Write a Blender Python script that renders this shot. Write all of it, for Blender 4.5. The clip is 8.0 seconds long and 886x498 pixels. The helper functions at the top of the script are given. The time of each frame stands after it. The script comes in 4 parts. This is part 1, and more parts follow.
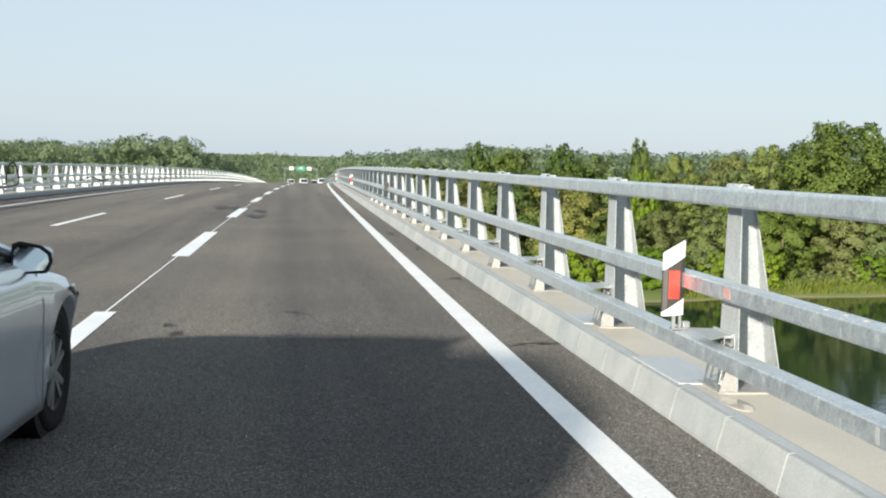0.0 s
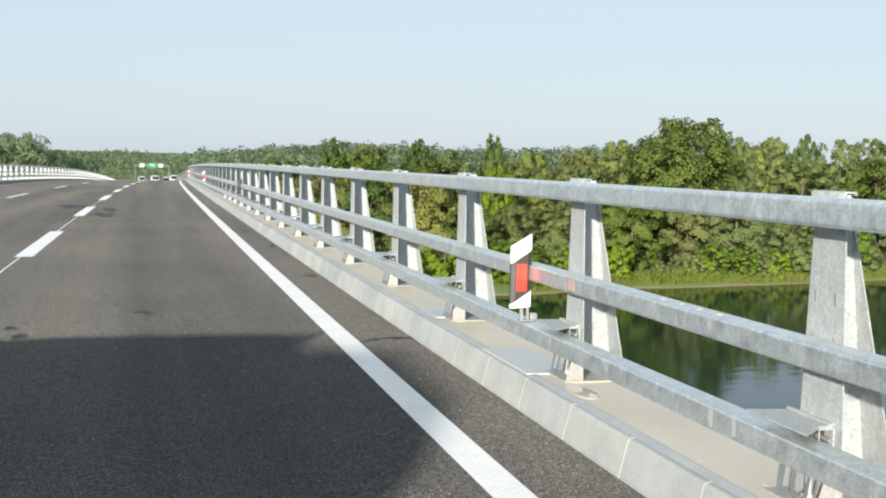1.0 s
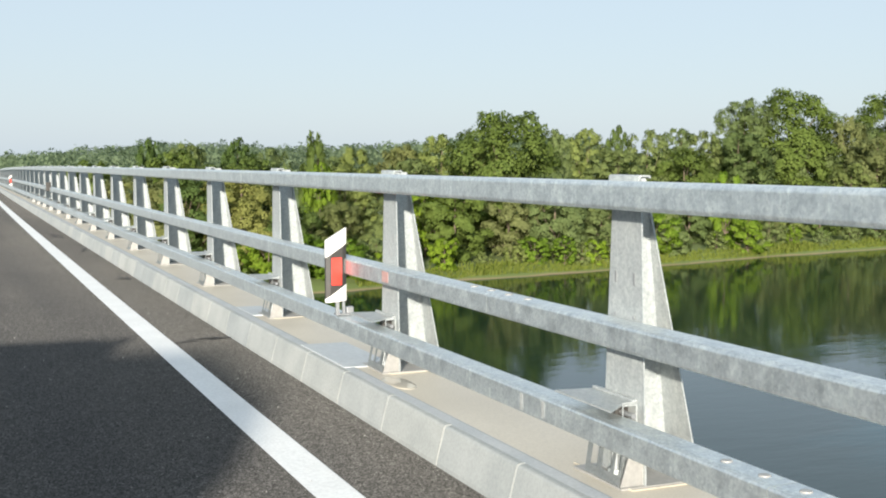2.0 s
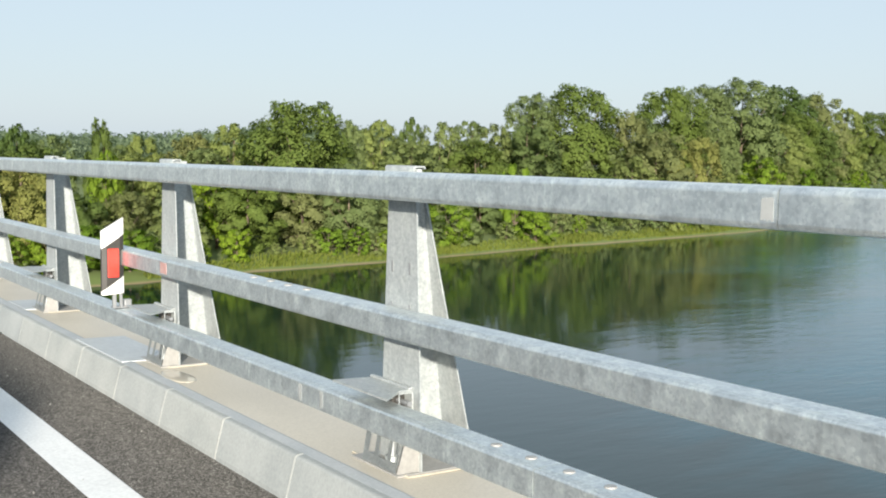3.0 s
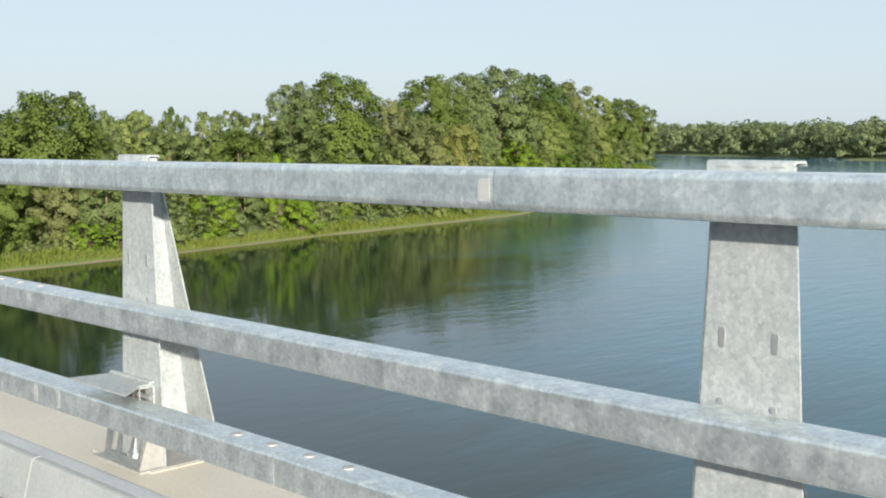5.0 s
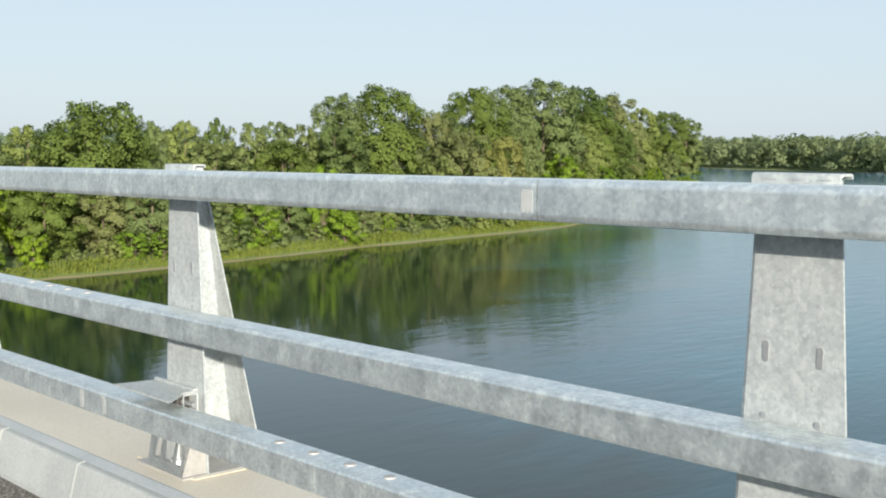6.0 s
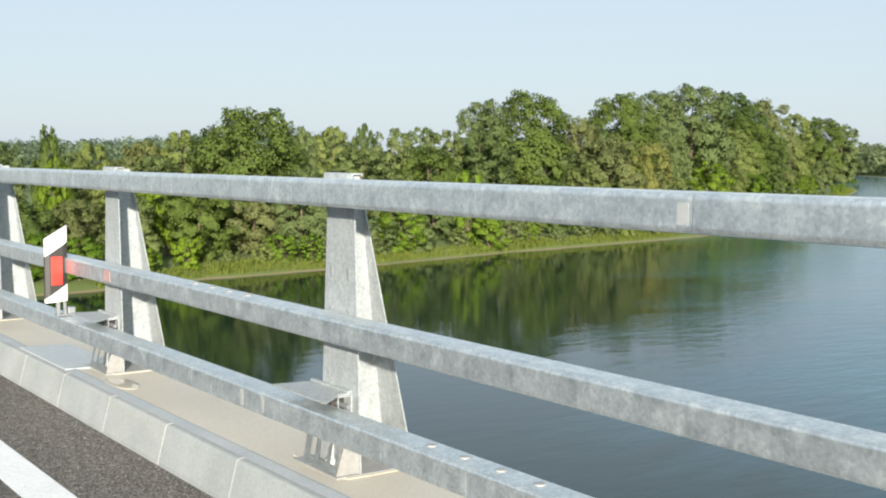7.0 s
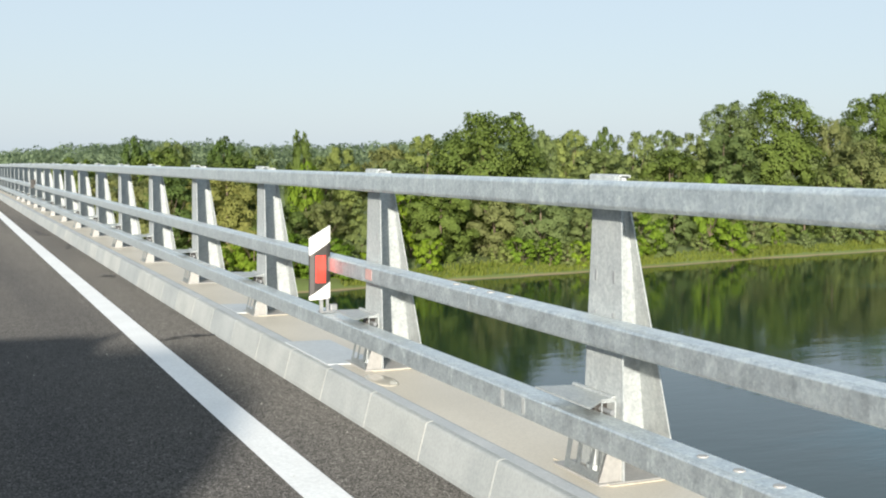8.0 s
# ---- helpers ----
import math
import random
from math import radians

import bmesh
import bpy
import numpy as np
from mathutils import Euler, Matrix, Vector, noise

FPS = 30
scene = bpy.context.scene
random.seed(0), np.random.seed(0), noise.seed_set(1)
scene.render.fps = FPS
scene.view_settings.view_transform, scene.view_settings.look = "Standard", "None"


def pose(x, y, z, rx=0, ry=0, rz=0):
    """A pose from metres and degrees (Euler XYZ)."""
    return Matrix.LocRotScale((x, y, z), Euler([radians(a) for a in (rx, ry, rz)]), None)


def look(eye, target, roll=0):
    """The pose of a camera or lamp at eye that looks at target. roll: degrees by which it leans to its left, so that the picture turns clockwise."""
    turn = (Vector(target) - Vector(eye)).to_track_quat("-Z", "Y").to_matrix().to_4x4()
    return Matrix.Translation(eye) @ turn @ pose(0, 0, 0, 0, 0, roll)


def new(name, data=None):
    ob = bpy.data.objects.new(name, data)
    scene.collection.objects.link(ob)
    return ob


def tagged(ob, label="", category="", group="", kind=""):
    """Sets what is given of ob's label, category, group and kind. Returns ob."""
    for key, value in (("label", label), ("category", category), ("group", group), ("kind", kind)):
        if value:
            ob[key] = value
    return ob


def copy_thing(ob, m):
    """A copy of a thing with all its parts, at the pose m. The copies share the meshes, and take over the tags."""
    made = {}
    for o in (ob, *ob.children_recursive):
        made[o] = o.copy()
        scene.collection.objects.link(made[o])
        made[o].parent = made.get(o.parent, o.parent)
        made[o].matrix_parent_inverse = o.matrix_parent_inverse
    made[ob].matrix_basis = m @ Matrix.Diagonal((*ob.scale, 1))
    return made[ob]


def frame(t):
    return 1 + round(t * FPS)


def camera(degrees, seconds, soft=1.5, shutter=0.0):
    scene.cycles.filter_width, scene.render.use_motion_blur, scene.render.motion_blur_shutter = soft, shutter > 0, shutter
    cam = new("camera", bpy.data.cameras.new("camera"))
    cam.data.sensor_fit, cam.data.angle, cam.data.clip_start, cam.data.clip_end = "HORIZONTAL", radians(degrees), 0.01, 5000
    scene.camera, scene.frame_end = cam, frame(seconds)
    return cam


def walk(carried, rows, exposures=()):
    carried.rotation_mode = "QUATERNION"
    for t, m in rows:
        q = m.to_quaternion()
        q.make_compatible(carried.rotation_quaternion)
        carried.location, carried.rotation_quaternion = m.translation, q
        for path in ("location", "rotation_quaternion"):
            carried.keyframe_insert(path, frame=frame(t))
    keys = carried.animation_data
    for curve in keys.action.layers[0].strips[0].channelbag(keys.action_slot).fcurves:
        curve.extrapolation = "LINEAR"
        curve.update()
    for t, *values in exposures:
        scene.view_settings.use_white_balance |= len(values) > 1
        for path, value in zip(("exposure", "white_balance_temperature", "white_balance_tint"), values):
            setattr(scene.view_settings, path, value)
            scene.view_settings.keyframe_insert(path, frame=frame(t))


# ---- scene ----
cam = camera(41.28, 8.0, soft=2.0)
PATH = [
    (0, pose(-0.130, 0.071, 1.441, 85.509, -1.497, -7.150)),
    (0.5, pose(-0.123, 0.048, 1.440, 85.436, -1.655, -10.190)),
    (1, pose(-0.097, 0.020, 1.444, 85.476, -1.274, -14.138)),
    (2.5, pose(0.000, 0.000, 1.419, 85.201, -0.061, -27.609)),
    (3, pose(0.028, -0.025, 1.423, 85.004, -0.677, -32.742)),
    (3.5, pose(0.058, -0.049, 1.417, 84.731, -0.396, -37.561)),
    (4, pose(0.082, -0.078, 1.412, 84.369, -0.042, -42.412)),
    (4.5, pose(0.096, -0.097, 1.416, 84.429, 0.030, -44.331)),
    (6, pose(0.089, -0.113, 1.412, 85.098, -0.268, -42.040)),
    (6.5, pose(0.071, -0.107, 1.418, 85.225, -0.782, -39.388)),
    (7, pose(0.030, -0.138, 1.429, 85.324, -0.515, -35.017)),
    (7.5, pose(0.017, -0.071, 1.422, 85.448, -0.735, -30.412)),
    (8, pose(-0.036, -0.040, 1.418, 85.410, -0.414, -23.443)),
]
walk(cam, PATH, [(0.0, 0.87, 6250, 9), (8.0, 0.87, 6250, 9)])

# ---- world, sun ----
SUN_EL, SUN_AZ = radians(13.2), radians(30)
SUN_DIR = Vector((math.sin(SUN_AZ) * math.cos(SUN_EL), math.cos(SUN_AZ) * math.cos(SUN_EL), -math.sin(SUN_EL)))
world = bpy.data.worlds.new("sky")
scene.world = world
world.use_nodes = True
wn = world.node_tree.nodes
sky = wn.new("ShaderNodeTexSky")
sky.sky_type = "NISHITA"
sky.sun_disc = False
sky.sun_elevation = SUN_EL
sky.sun_rotation = radians(180) + SUN_AZ
sky.air_density = 1.0
sky.dust_density = 0.8
sky.ozone_density = 1.6
wn["Background"].inputs[1].default_value = 0.0625
veil = wn.new("ShaderNodeMix")
veil.data_type = "RGBA"
veil.inputs[0].default_value = 0.76
veil.inputs[7].default_value = (6.35, 7.2, 7.95, 1)
world.node_tree.links.new(sky.outputs[0], veil.inputs[6])
world.node_tree.links.new(veil.outputs[2], wn["Background"].inputs[0])
sun = new("sun", bpy.data.lights.new("sun", "SUN"))
sun.data.energy, sun.data.angle, sun.data.color = 5.0, radians(1.2), (1.0, 0.90, 0.76)
sun.matrix_world = look((0, 0, 60), Vector((0, 0, 60)) + SUN_DIR)


# ---- materials ----
def mat(name, color, rough=0.6, metal=0.0):
    m = bpy.data.materials.new(name)
    m.use_nodes = True
    b = m.node_tree.nodes["Principled BSDF"]
    b.inputs["Base Color"].default_value = (*color, 1)
    b.inputs["Roughness"].default_value = rough
    b.inputs["Metallic"].default_value = metal
    return m, m.node_tree, b


def tex(nt, kind, scale, detail=4.0, coords="Object"):
    co = nt.nodes.new("ShaderNodeTexCoord")
    t = nt.nodes.new(kind)
    t.inputs["Scale"].default_value = scale
    if kind == "ShaderNodeTexNoise":
        t.inputs["Detail"].default_value = detail
    nt.links.new(co.outputs[coords], t.inputs["Vector"])
    return t


def ramp(nt, source, stops):
    r = nt.nodes.new("ShaderNodeValToRGB")
    while len(r.color_ramp.elements) < len(stops):
        r.color_ramp.elements.new(0.5)
    for e, (p, c) in zip(r.color_ramp.elements, stops):
        e.position, e.color = p, (*c, 1) if len(c) == 3 else c
    nt.links.new(source, r.inputs[0])
    return r


def mix(nt, fac, a, b, mode="MIX"):
    n = nt.nodes.new("ShaderNodeMix")
    n.data_type, n.blend_type = "RGBA", mode
    if isinstance(fac, float):
        n.inputs[0].default_value = fac
    else:
        nt.links.new(fac, n.inputs[0])
    nt.links.new(a, n.inputs[6])
    nt.links.new(b, n.inputs[7])
    return n.outputs[2]


def bump(nt, b, source, strength=0.2, distance=0.01):
    n = nt.nodes.new("ShaderNodeBump")
    n.inputs["Strength"].default_value, n.inputs["Distance"].default_value = strength, distance
    nt.links.new(source, n.inputs["Height"])
    nt.links.new(n.outputs[0], b.inputs["Normal"])


def two_scale(name, c0, c1, fine, coarse, rough=0.7, metal=0.0, relief=0.15, dist=0.005, spread=0.25, coords="Object"):
    """Colour between c0 and c1 by coarse stains and fine grain, with fine relief."""
    m, nt, b = mat(name, c0, rough, metal)
    big, small = tex(nt, "ShaderNodeTexNoise", coarse, 5, coords), tex(nt, "ShaderNodeTexNoise", fine, 3, coords)
    rb = ramp(nt, big.outputs[0], [(0.5 - spread, c0), (0.5 + spread, c1)])
    rs = ramp(nt, small.outputs[0], [(0.3, (0.9, 0.9, 0.9)), (0.7, (1.07, 1.07, 1.07))])
    nt.links.new(mix(nt, 1.0, rb.outputs[0], rs.outputs[0], "MULTIPLY"), b.inputs["Base Color"])
    bump(nt, b, small.outputs[0], relief, dist)
    return m


def asphalt_material():
    m, nt, b = mat("asphalt", (0.05, 0.05, 0.05), 0.9)
    b.inputs["Diffuse Roughness"].default_value = 1.0
    b.inputs["Specular IOR Level"].default_value = 0.12
    v = tex(nt, "ShaderNodeTexVoronoi", 160)
    n = tex(nt, "ShaderNodeTexNoise", 0.35, 6)
    g = tex(nt, "ShaderNodeTexNoise", 45, 4)
    stones = ramp(nt, v.outputs["Color"], [(0.0, (0.015, 0.015, 0.015)), (0.5, (0.069, 0.067, 0.063)), (0.85, (0.158, 0.154, 0.145)), (1.0, (0.32, 0.32, 0.31))])
    worn = ramp(nt, n.outputs[0], [(0.35, (0.91, 0.91, 0.92)), (0.65, (1.09, 1.085, 1.07))])
    grain = ramp(nt, g.outputs[0], [(0.3, (0.7, 0.7, 0.7)), (0.7, (1.3, 1.3, 1.3))])
    co = nt.nodes.new("ShaderNodeTexCoord")
    mp = nt.nodes.new("ShaderNodeMapping")
    mp.inputs["Scale"].default_value = (1.0, 0.03, 1.0)
    nt.links.new(co.outputs["Object"], mp.inputs[0])
    lane = nt.nodes.new("ShaderNodeTexNoise")
    lane.inputs["Scale"].default_value, lane.inputs["Detail"].default_value = 0.9, 5
    nt.links.new(mp.outputs[0], lane.inputs["Vector"])
    tracks = ramp(nt, lane.outputs[0], [(0.38, (0.78, 0.78, 0.80)), (0.62, (1.15, 1.13, 1.10))])
    c = mix(nt, 1.0, stones.outputs[0], worn.outputs[0], "MULTIPLY")
    c = mix(nt, 1.0, c, tracks.outputs[0], "MULTIPLY")
    nt.links.new(mix(nt, 1.0, c, grain.outputs[0], "MULTIPLY"), b.inputs["Base Color"])
    bump(nt, b, v.outputs["Distance"], 0.5, 0.006)
    return m


def galvanized_material(name="galvanized_steel", tone=1.0, metal=0.2, smooth=0.0, blotch=0.12):
    """Hot-dip zinc: crystal spangle, cloudy blotches, pale runs and bright specks."""
    m, nt, b = mat(name, (0.5, 0.53, 0.56), 0.5, metal)
    v = tex(nt, "ShaderNodeTexVoronoi", 105)
    n = tex(nt, "ShaderNodeTexNoise", 16, 8)
    w = tex(nt, "ShaderNodeTexNoise", 48, 5)
    s = tex(nt, "ShaderNodeTexNoise", 88, 3)
    spangle = ramp(nt, v.outputs["Color"], [(0.15, (0.42 * tone, 0.455 * tone, 0.465 * tone)), (0.85, (0.53 * tone, 0.56 * tone, 0.562 * tone))])
    cloud = ramp(nt, n.outputs[0], [(0.30, (0.93 - blotch, 0.935 - blotch, 0.94 - blotch)), (0.5, (1.0, 1.0, 1.0)), (0.70, (1.03 + blotch, 1.03 + blotch, 1.01 + blotch))])
    patch = ramp(nt, w.outputs[0], [(0.34, (0.93 - blotch * 0.6,) * 3), (0.52, (1.0, 1.0, 1.0)), (0.66, (1.02 + blotch, 1.02 + blotch, 1.0 + blotch))])
    spots = ramp(nt, s.outputs[0], [(0.65, (0, 0, 0)), (0.74, (0.14, 0.14, 0.13))])
    co = nt.nodes.new("ShaderNodeTexCoord")
    mp = nt.nodes.new("ShaderNodeMapping")
    mp.inputs["Scale"].default_value = (1.0, 1.0, 0.12)
    nt.links.new(co.outputs["Object"], mp.inputs[0])
    run = nt.nodes.new("ShaderNodeTexNoise")
    run.inputs["Scale"].default_value, run.inputs["Detail"].default_value = 30, 5
    nt.links.new(mp.outputs[0], run.inputs["Vector"])
    runs = ramp(nt, run.outputs[0], [(0.36, (0.97, 0.97, 0.972)), (0.56, (1.0, 1.0, 1.0)), (0.72, (1.14, 1.14, 1.12))])
    c = mix(nt, 1.0, spangle.outputs[0], cloud.outputs[0], "MULTIPLY")
    c = mix(nt, 1.0, c, patch.outputs[0], "MULTIPLY")
    c = mix(nt, 1.0, c, runs.outputs[0], "MULTIPLY")
    nt.links.new(mix(nt, 1.0, c, spots.outputs[0], "ADD"), b.inputs["Base Color"])
    r = ramp(nt, n.outputs[0], [(0.3, (0.46 - smooth,) * 3), (0.7, (0.62 - smooth,) * 3)])
    nt.links.new(r.outputs[0], b.inputs["Roughness"])
    bump(nt, b, w.outputs[0], 0.07, 0.003)
    return m


def water_material():
    m, nt, b = mat("river_water", (0.009, 0.036, 0.040), 0.05)
    b.inputs["IOR"].default_value = 1.33
    co = nt.nodes.new("ShaderNodeTexCoord")
    mp = nt.nodes.new("ShaderNodeMapping")
    mp.inputs["Rotation"].default_value = (0, 0, radians(35))
    mp.inputs["Scale"].default_value = (0.35, 1.0, 1.0)
    nt.links.new(co.outputs["Object"], mp.inputs[0])
    small, big, fine = [nt.nodes.new("ShaderNodeTexNoise") for _ in range(3)]
    for t, s, d in ((small, 0.8, 5), (big, 0.035, 4), (fine, 3.4, 3)):
        t.inputs["Scale"].default_value, t.inputs["Detail"].default_value = s, d
        nt.links.new(mp.outputs[0], t.inputs["Vector"])
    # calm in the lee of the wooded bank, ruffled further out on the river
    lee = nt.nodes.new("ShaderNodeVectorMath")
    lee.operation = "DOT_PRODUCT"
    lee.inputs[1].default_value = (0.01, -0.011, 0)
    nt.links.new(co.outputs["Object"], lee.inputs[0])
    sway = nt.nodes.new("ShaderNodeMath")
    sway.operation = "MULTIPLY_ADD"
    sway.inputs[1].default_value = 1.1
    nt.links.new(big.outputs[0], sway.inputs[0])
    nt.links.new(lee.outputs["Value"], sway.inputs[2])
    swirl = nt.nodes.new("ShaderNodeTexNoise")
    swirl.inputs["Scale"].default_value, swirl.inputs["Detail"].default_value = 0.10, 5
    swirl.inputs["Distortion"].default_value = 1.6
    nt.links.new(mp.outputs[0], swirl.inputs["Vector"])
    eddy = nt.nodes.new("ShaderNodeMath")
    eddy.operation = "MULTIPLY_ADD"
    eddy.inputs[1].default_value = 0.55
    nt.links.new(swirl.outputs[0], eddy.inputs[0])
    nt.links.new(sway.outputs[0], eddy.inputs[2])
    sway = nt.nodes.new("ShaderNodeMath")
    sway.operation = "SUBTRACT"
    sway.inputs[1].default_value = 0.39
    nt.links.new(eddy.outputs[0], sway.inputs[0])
    gate = ramp(nt, sway.outputs[0], [(0.16, (0.055, 0.055, 0.055)), (0.36, (0.13, 0.13, 0.13)), (0.62, (0.22, 0.22, 0.22)), (0.85, (0.30, 0.30, 0.30))])
    bm_ = nt.nodes.new("ShaderNodeBump")
    bm_.inputs["Distance"].default_value = 0.22
    nt.links.new(gate.outputs[0], bm_.inputs["Strength"])
    both = nt.nodes.new("ShaderNodeMath")
    both.operation = "MULTIPLY_ADD"
    both.inputs[1].default_value = 0.3
    nt.links.new(fine.outputs[0], both.inputs[0])
    nt.links.new(small.outputs[0], both.inputs[2])
    nt.links.new(both.outputs[0], bm_.inputs["Height"])
    nt.links.new(bm_.outputs[0], b.inputs["Normal"])
    # base colour also carries reflections: dark trees by the bank, blue sky further out
    reflect_tint = ramp(nt, sway.outputs[0], [(0.28, (0.005, 0.020, 0.014)), (0.8, (0.010, 0.102, 0.142))])
    nt.links.new(reflect_tint.outputs[0], b.inputs["Base Color"])
    r = ramp(nt, sway.outputs[0], [(0.2, (0.05, 0.05, 0.05)), (0.65, (0.10, 0.10, 0.10))])
    nt.links.new(r.outputs[0], b.inputs["Roughness"])
    return m


def leaf_material(name, dark, light):
    m, nt, b = mat(name, dark, 0.7)
    b.inputs["Specular IOR Level"].default_value = 0.15
    geo, info = nt.nodes.new("ShaderNodeNewGeometry"), nt.nodes.new("ShaderNodeObjectInfo")
    a = ramp(nt, geo.outputs["Random Per Island"], [(0.0, dark), (1.0, light)])
    h = ramp(nt, info.outputs["Random"], [(0.0, (0.78, 0.83, 0.70)), (0.3, (1.0, 1.0, 0.94)), (0.6, (1.06, 1.02, 0.85)), (0.85, (1.2, 1.12, 0.8)), (1.0, (1.3, 1.22, 0.92))])
    c = mix(nt, 1.0, a.outputs[0], h.outputs[0], "MULTIPLY")
    nt.links.new(c, b.inputs["Base Color"])
    tr = nt.nodes.new("ShaderNodeBsdfTranslucent")
    nt.links.new(c, tr.inputs[0])
    ms = nt.nodes.new("ShaderNodeMixShader")
    ms.inputs[0].default_value = 0.48
    nt.links.new(b.outputs[0], ms.inputs[1])
    nt.links.new(tr.outputs[0], ms.inputs[2])
    nt.links.new(ms.outputs[0], nt.nodes["Material Output"].inputs[0])
    return m


def ground_material():
    m, nt, b = mat("bank_ground", (0.09, 0.12, 0.035), 0.95)
    co = nt.nodes.new("ShaderNodeNewGeometry")
    sep = nt.nodes.new("ShaderNodeSeparateXYZ")
    nt.links.new(co.outputs["Position"], sep.inputs[0])
    mr = nt.nodes.new("ShaderNodeMapRange")
    mr.inputs[1].default_value, mr.inputs[2].default_value = -13.3, -12.3
    nt.links.new(sep.outputs[2], mr.inputs[0])
    n = tex(nt, "ShaderNodeTexNoise", 0.25, 6)
    add = nt.nodes.new("ShaderNodeMath")
    add.operation = "MULTIPLY_ADD"
    nt.links.new(n.outputs[0], add.inputs[0])
    add.inputs[1].default_value = 0.25
    nt.links.new(mr.outputs[0], add.inputs[2])
    r = ramp(nt, add.outputs[0], [(0.38, (0.10, 0.08, 0.05)), (0.43, (0.26, 0.20, 0.11)), (0.50, (0.20, 0.18, 0.075)), (0.60, (0.12, 0.16, 0.04))])
    nt.links.new(r.outputs[0], b.inputs["Base Color"])
    bump(nt, b, n.outputs[0], 0.5, 0.3)
    return m


ASPHALT = asphalt_material()
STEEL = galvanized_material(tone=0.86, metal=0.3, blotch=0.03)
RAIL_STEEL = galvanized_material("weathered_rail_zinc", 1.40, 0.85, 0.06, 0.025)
WATER = water_material()
PAINT = two_scale("road_paint", (0.74, 0.74, 0.72), (0.84, 0.84, 0.82), 60, 2, 0.7, relief=0.4)
WALK = two_scale("coated_concrete", (0.53, 0.485, 0.40), (0.63, 0.58, 0.485), 90, 1.6, 0.5, relief=0.12)
KERB = two_scale("kerb_concrete", (0.285, 0.305, 0.302), (0.395, 0.408, 0.398), 70, 3.5, 0.8, relief=0.2)
_nt = KERB.node_tree
_b = _nt.nodes["Principled BSDF"]
_own = _nt.nodes.new("ShaderNodeObjectInfo")
_tone = ramp(_nt, _own.outputs["Random"], [(0.0, (0.90, 0.92, 0.94)), (1.0, (1.07, 1.06, 1.04))])
_nt.links.new(mix(_nt, 1.0, _b.inputs["Base Color"].links[0].from_socket, _tone.outputs[0], "MULTIPLY"), _b.inputs["Base Color"])
KERB_TOP = two_scale("kerb_edge_concrete", (0.33, 0.36, 0.38), (0.43, 0.45, 0.46), 70, 3, 0.7)
MORTAR = two_scale("pale_mortar", (0.46, 0.425, 0.35), (0.55, 0.51, 0.43), 60, 3, 0.9)
CONCRETE = two_scale("deck_concrete", (0.4, 0.4, 0.38), (0.5, 0.5, 0.48), 40, 0.6, 0.85)
BARK = two_scale("bark", (0.10, 0.075, 0.05), (0.2, 0.16, 0.11), 9, 1.2, 0.95, relief=0.6, dist=0.05)
GROUND = ground_material()
LEAF_OAK = leaf_material("oak_leaves", (0.104, 0.158, 0.047), (0.160, 0.225, 0.071))
LEAF_WILLOW = leaf_material("willow_leaves", (0.166, 0.219, 0.086), (0.237, 0.293, 0.121))
LEAF_BRIGHT = leaf_material("bright_leaves", (0.130, 0.223, 0.024), (0.228, 0.326, 0.045))
LEAF_BROWN = leaf_material("seeding_willow_leaves", (0.191, 0.219, 0.087), (0.260, 0.284, 0.121))
# distance haze is put into these two leaf colours, so the far woods are paler
LEAF_HAZE = leaf_material("hazed_bank_leaves", (0.205, 0.255, 0.140), (0.255, 0.310, 0.172))
LEAF_FAR = leaf_material("hazed_distant_leaves", (0.165, 0.225, 0.145), (0.225, 0.290, 0.185))
GRASS = leaf_material("bank_grass", (0.11, 0.16, 0.030), (0.20, 0.235, 0.062))
WHITE_PLASTIC = two_scale("white_plastic", (0.76, 0.76, 0.72), (0.84, 0.83, 0.8), 40, 4, 0.4, relief=0.03)
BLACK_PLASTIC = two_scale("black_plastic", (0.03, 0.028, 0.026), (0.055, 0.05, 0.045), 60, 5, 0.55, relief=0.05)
RED_REFLECTOR = two_scale("red_reflector", (0.62, 0.045, 0.03), (0.75, 0.06, 0.04), 90, 6, 0.35, relief=0.1)
RED_MARK = two_scale("faded_red_paint", (0.42, 0.22, 0.20), (0.50, 0.36, 0.34), 70, 14, 0.6)
RUST = two_scale("sealant", (0.44, 0.40, 0.32), (0.55, 0.51, 0.43), 50, 5, 0.8)
# dark bolt steel; also stands for the shade in slots, cap slits and rail joints
DARK_STEEL = two_scale("shaded_bolt_steel", (0.3, 0.31, 0.32), (0.42, 0.43, 0.44), 60, 6, 0.5, 0.6)
BOLT_ZINC = two_scale("dull_bolt_zinc", (0.34, 0.335, 0.32), (0.44, 0.43, 0.41), 60, 9, 0.55, 0.3)
GANTRY_STEEL = two_scale("gantry_steel", (0.13, 0.15, 0.16), (0.2, 0.21, 0.22), 9, 0.8, 0.7)
SIGN_GREEN = two_scale("sign_green", (0.015, 0.16, 0.09), (0.02, 0.2, 0.11), 9, 0.5, 0.5)
SIGN_WHITE = two_scale("sign_white", (0.78, 0.78, 0.78), (0.85, 0.85, 0.85), 9, 0.5, 0.5)
CAR_PAINT, _nt, _b = mat("silver_car_paint", (0.56, 0.62, 0.67), 0.26, 0.6)
_b.inputs["Coat Weight"].default_value = 0.8
_n = tex(_nt, "ShaderNodeTexNoise", 900, 1)
_r = ramp(_nt, _n.outputs[0], [(0.3, (0.54, 0.60, 0.66)), (0.7, (0.66, 0.71, 0.76))])
_nt.links.new(_r.outputs[0], _b.inputs["Base Color"])
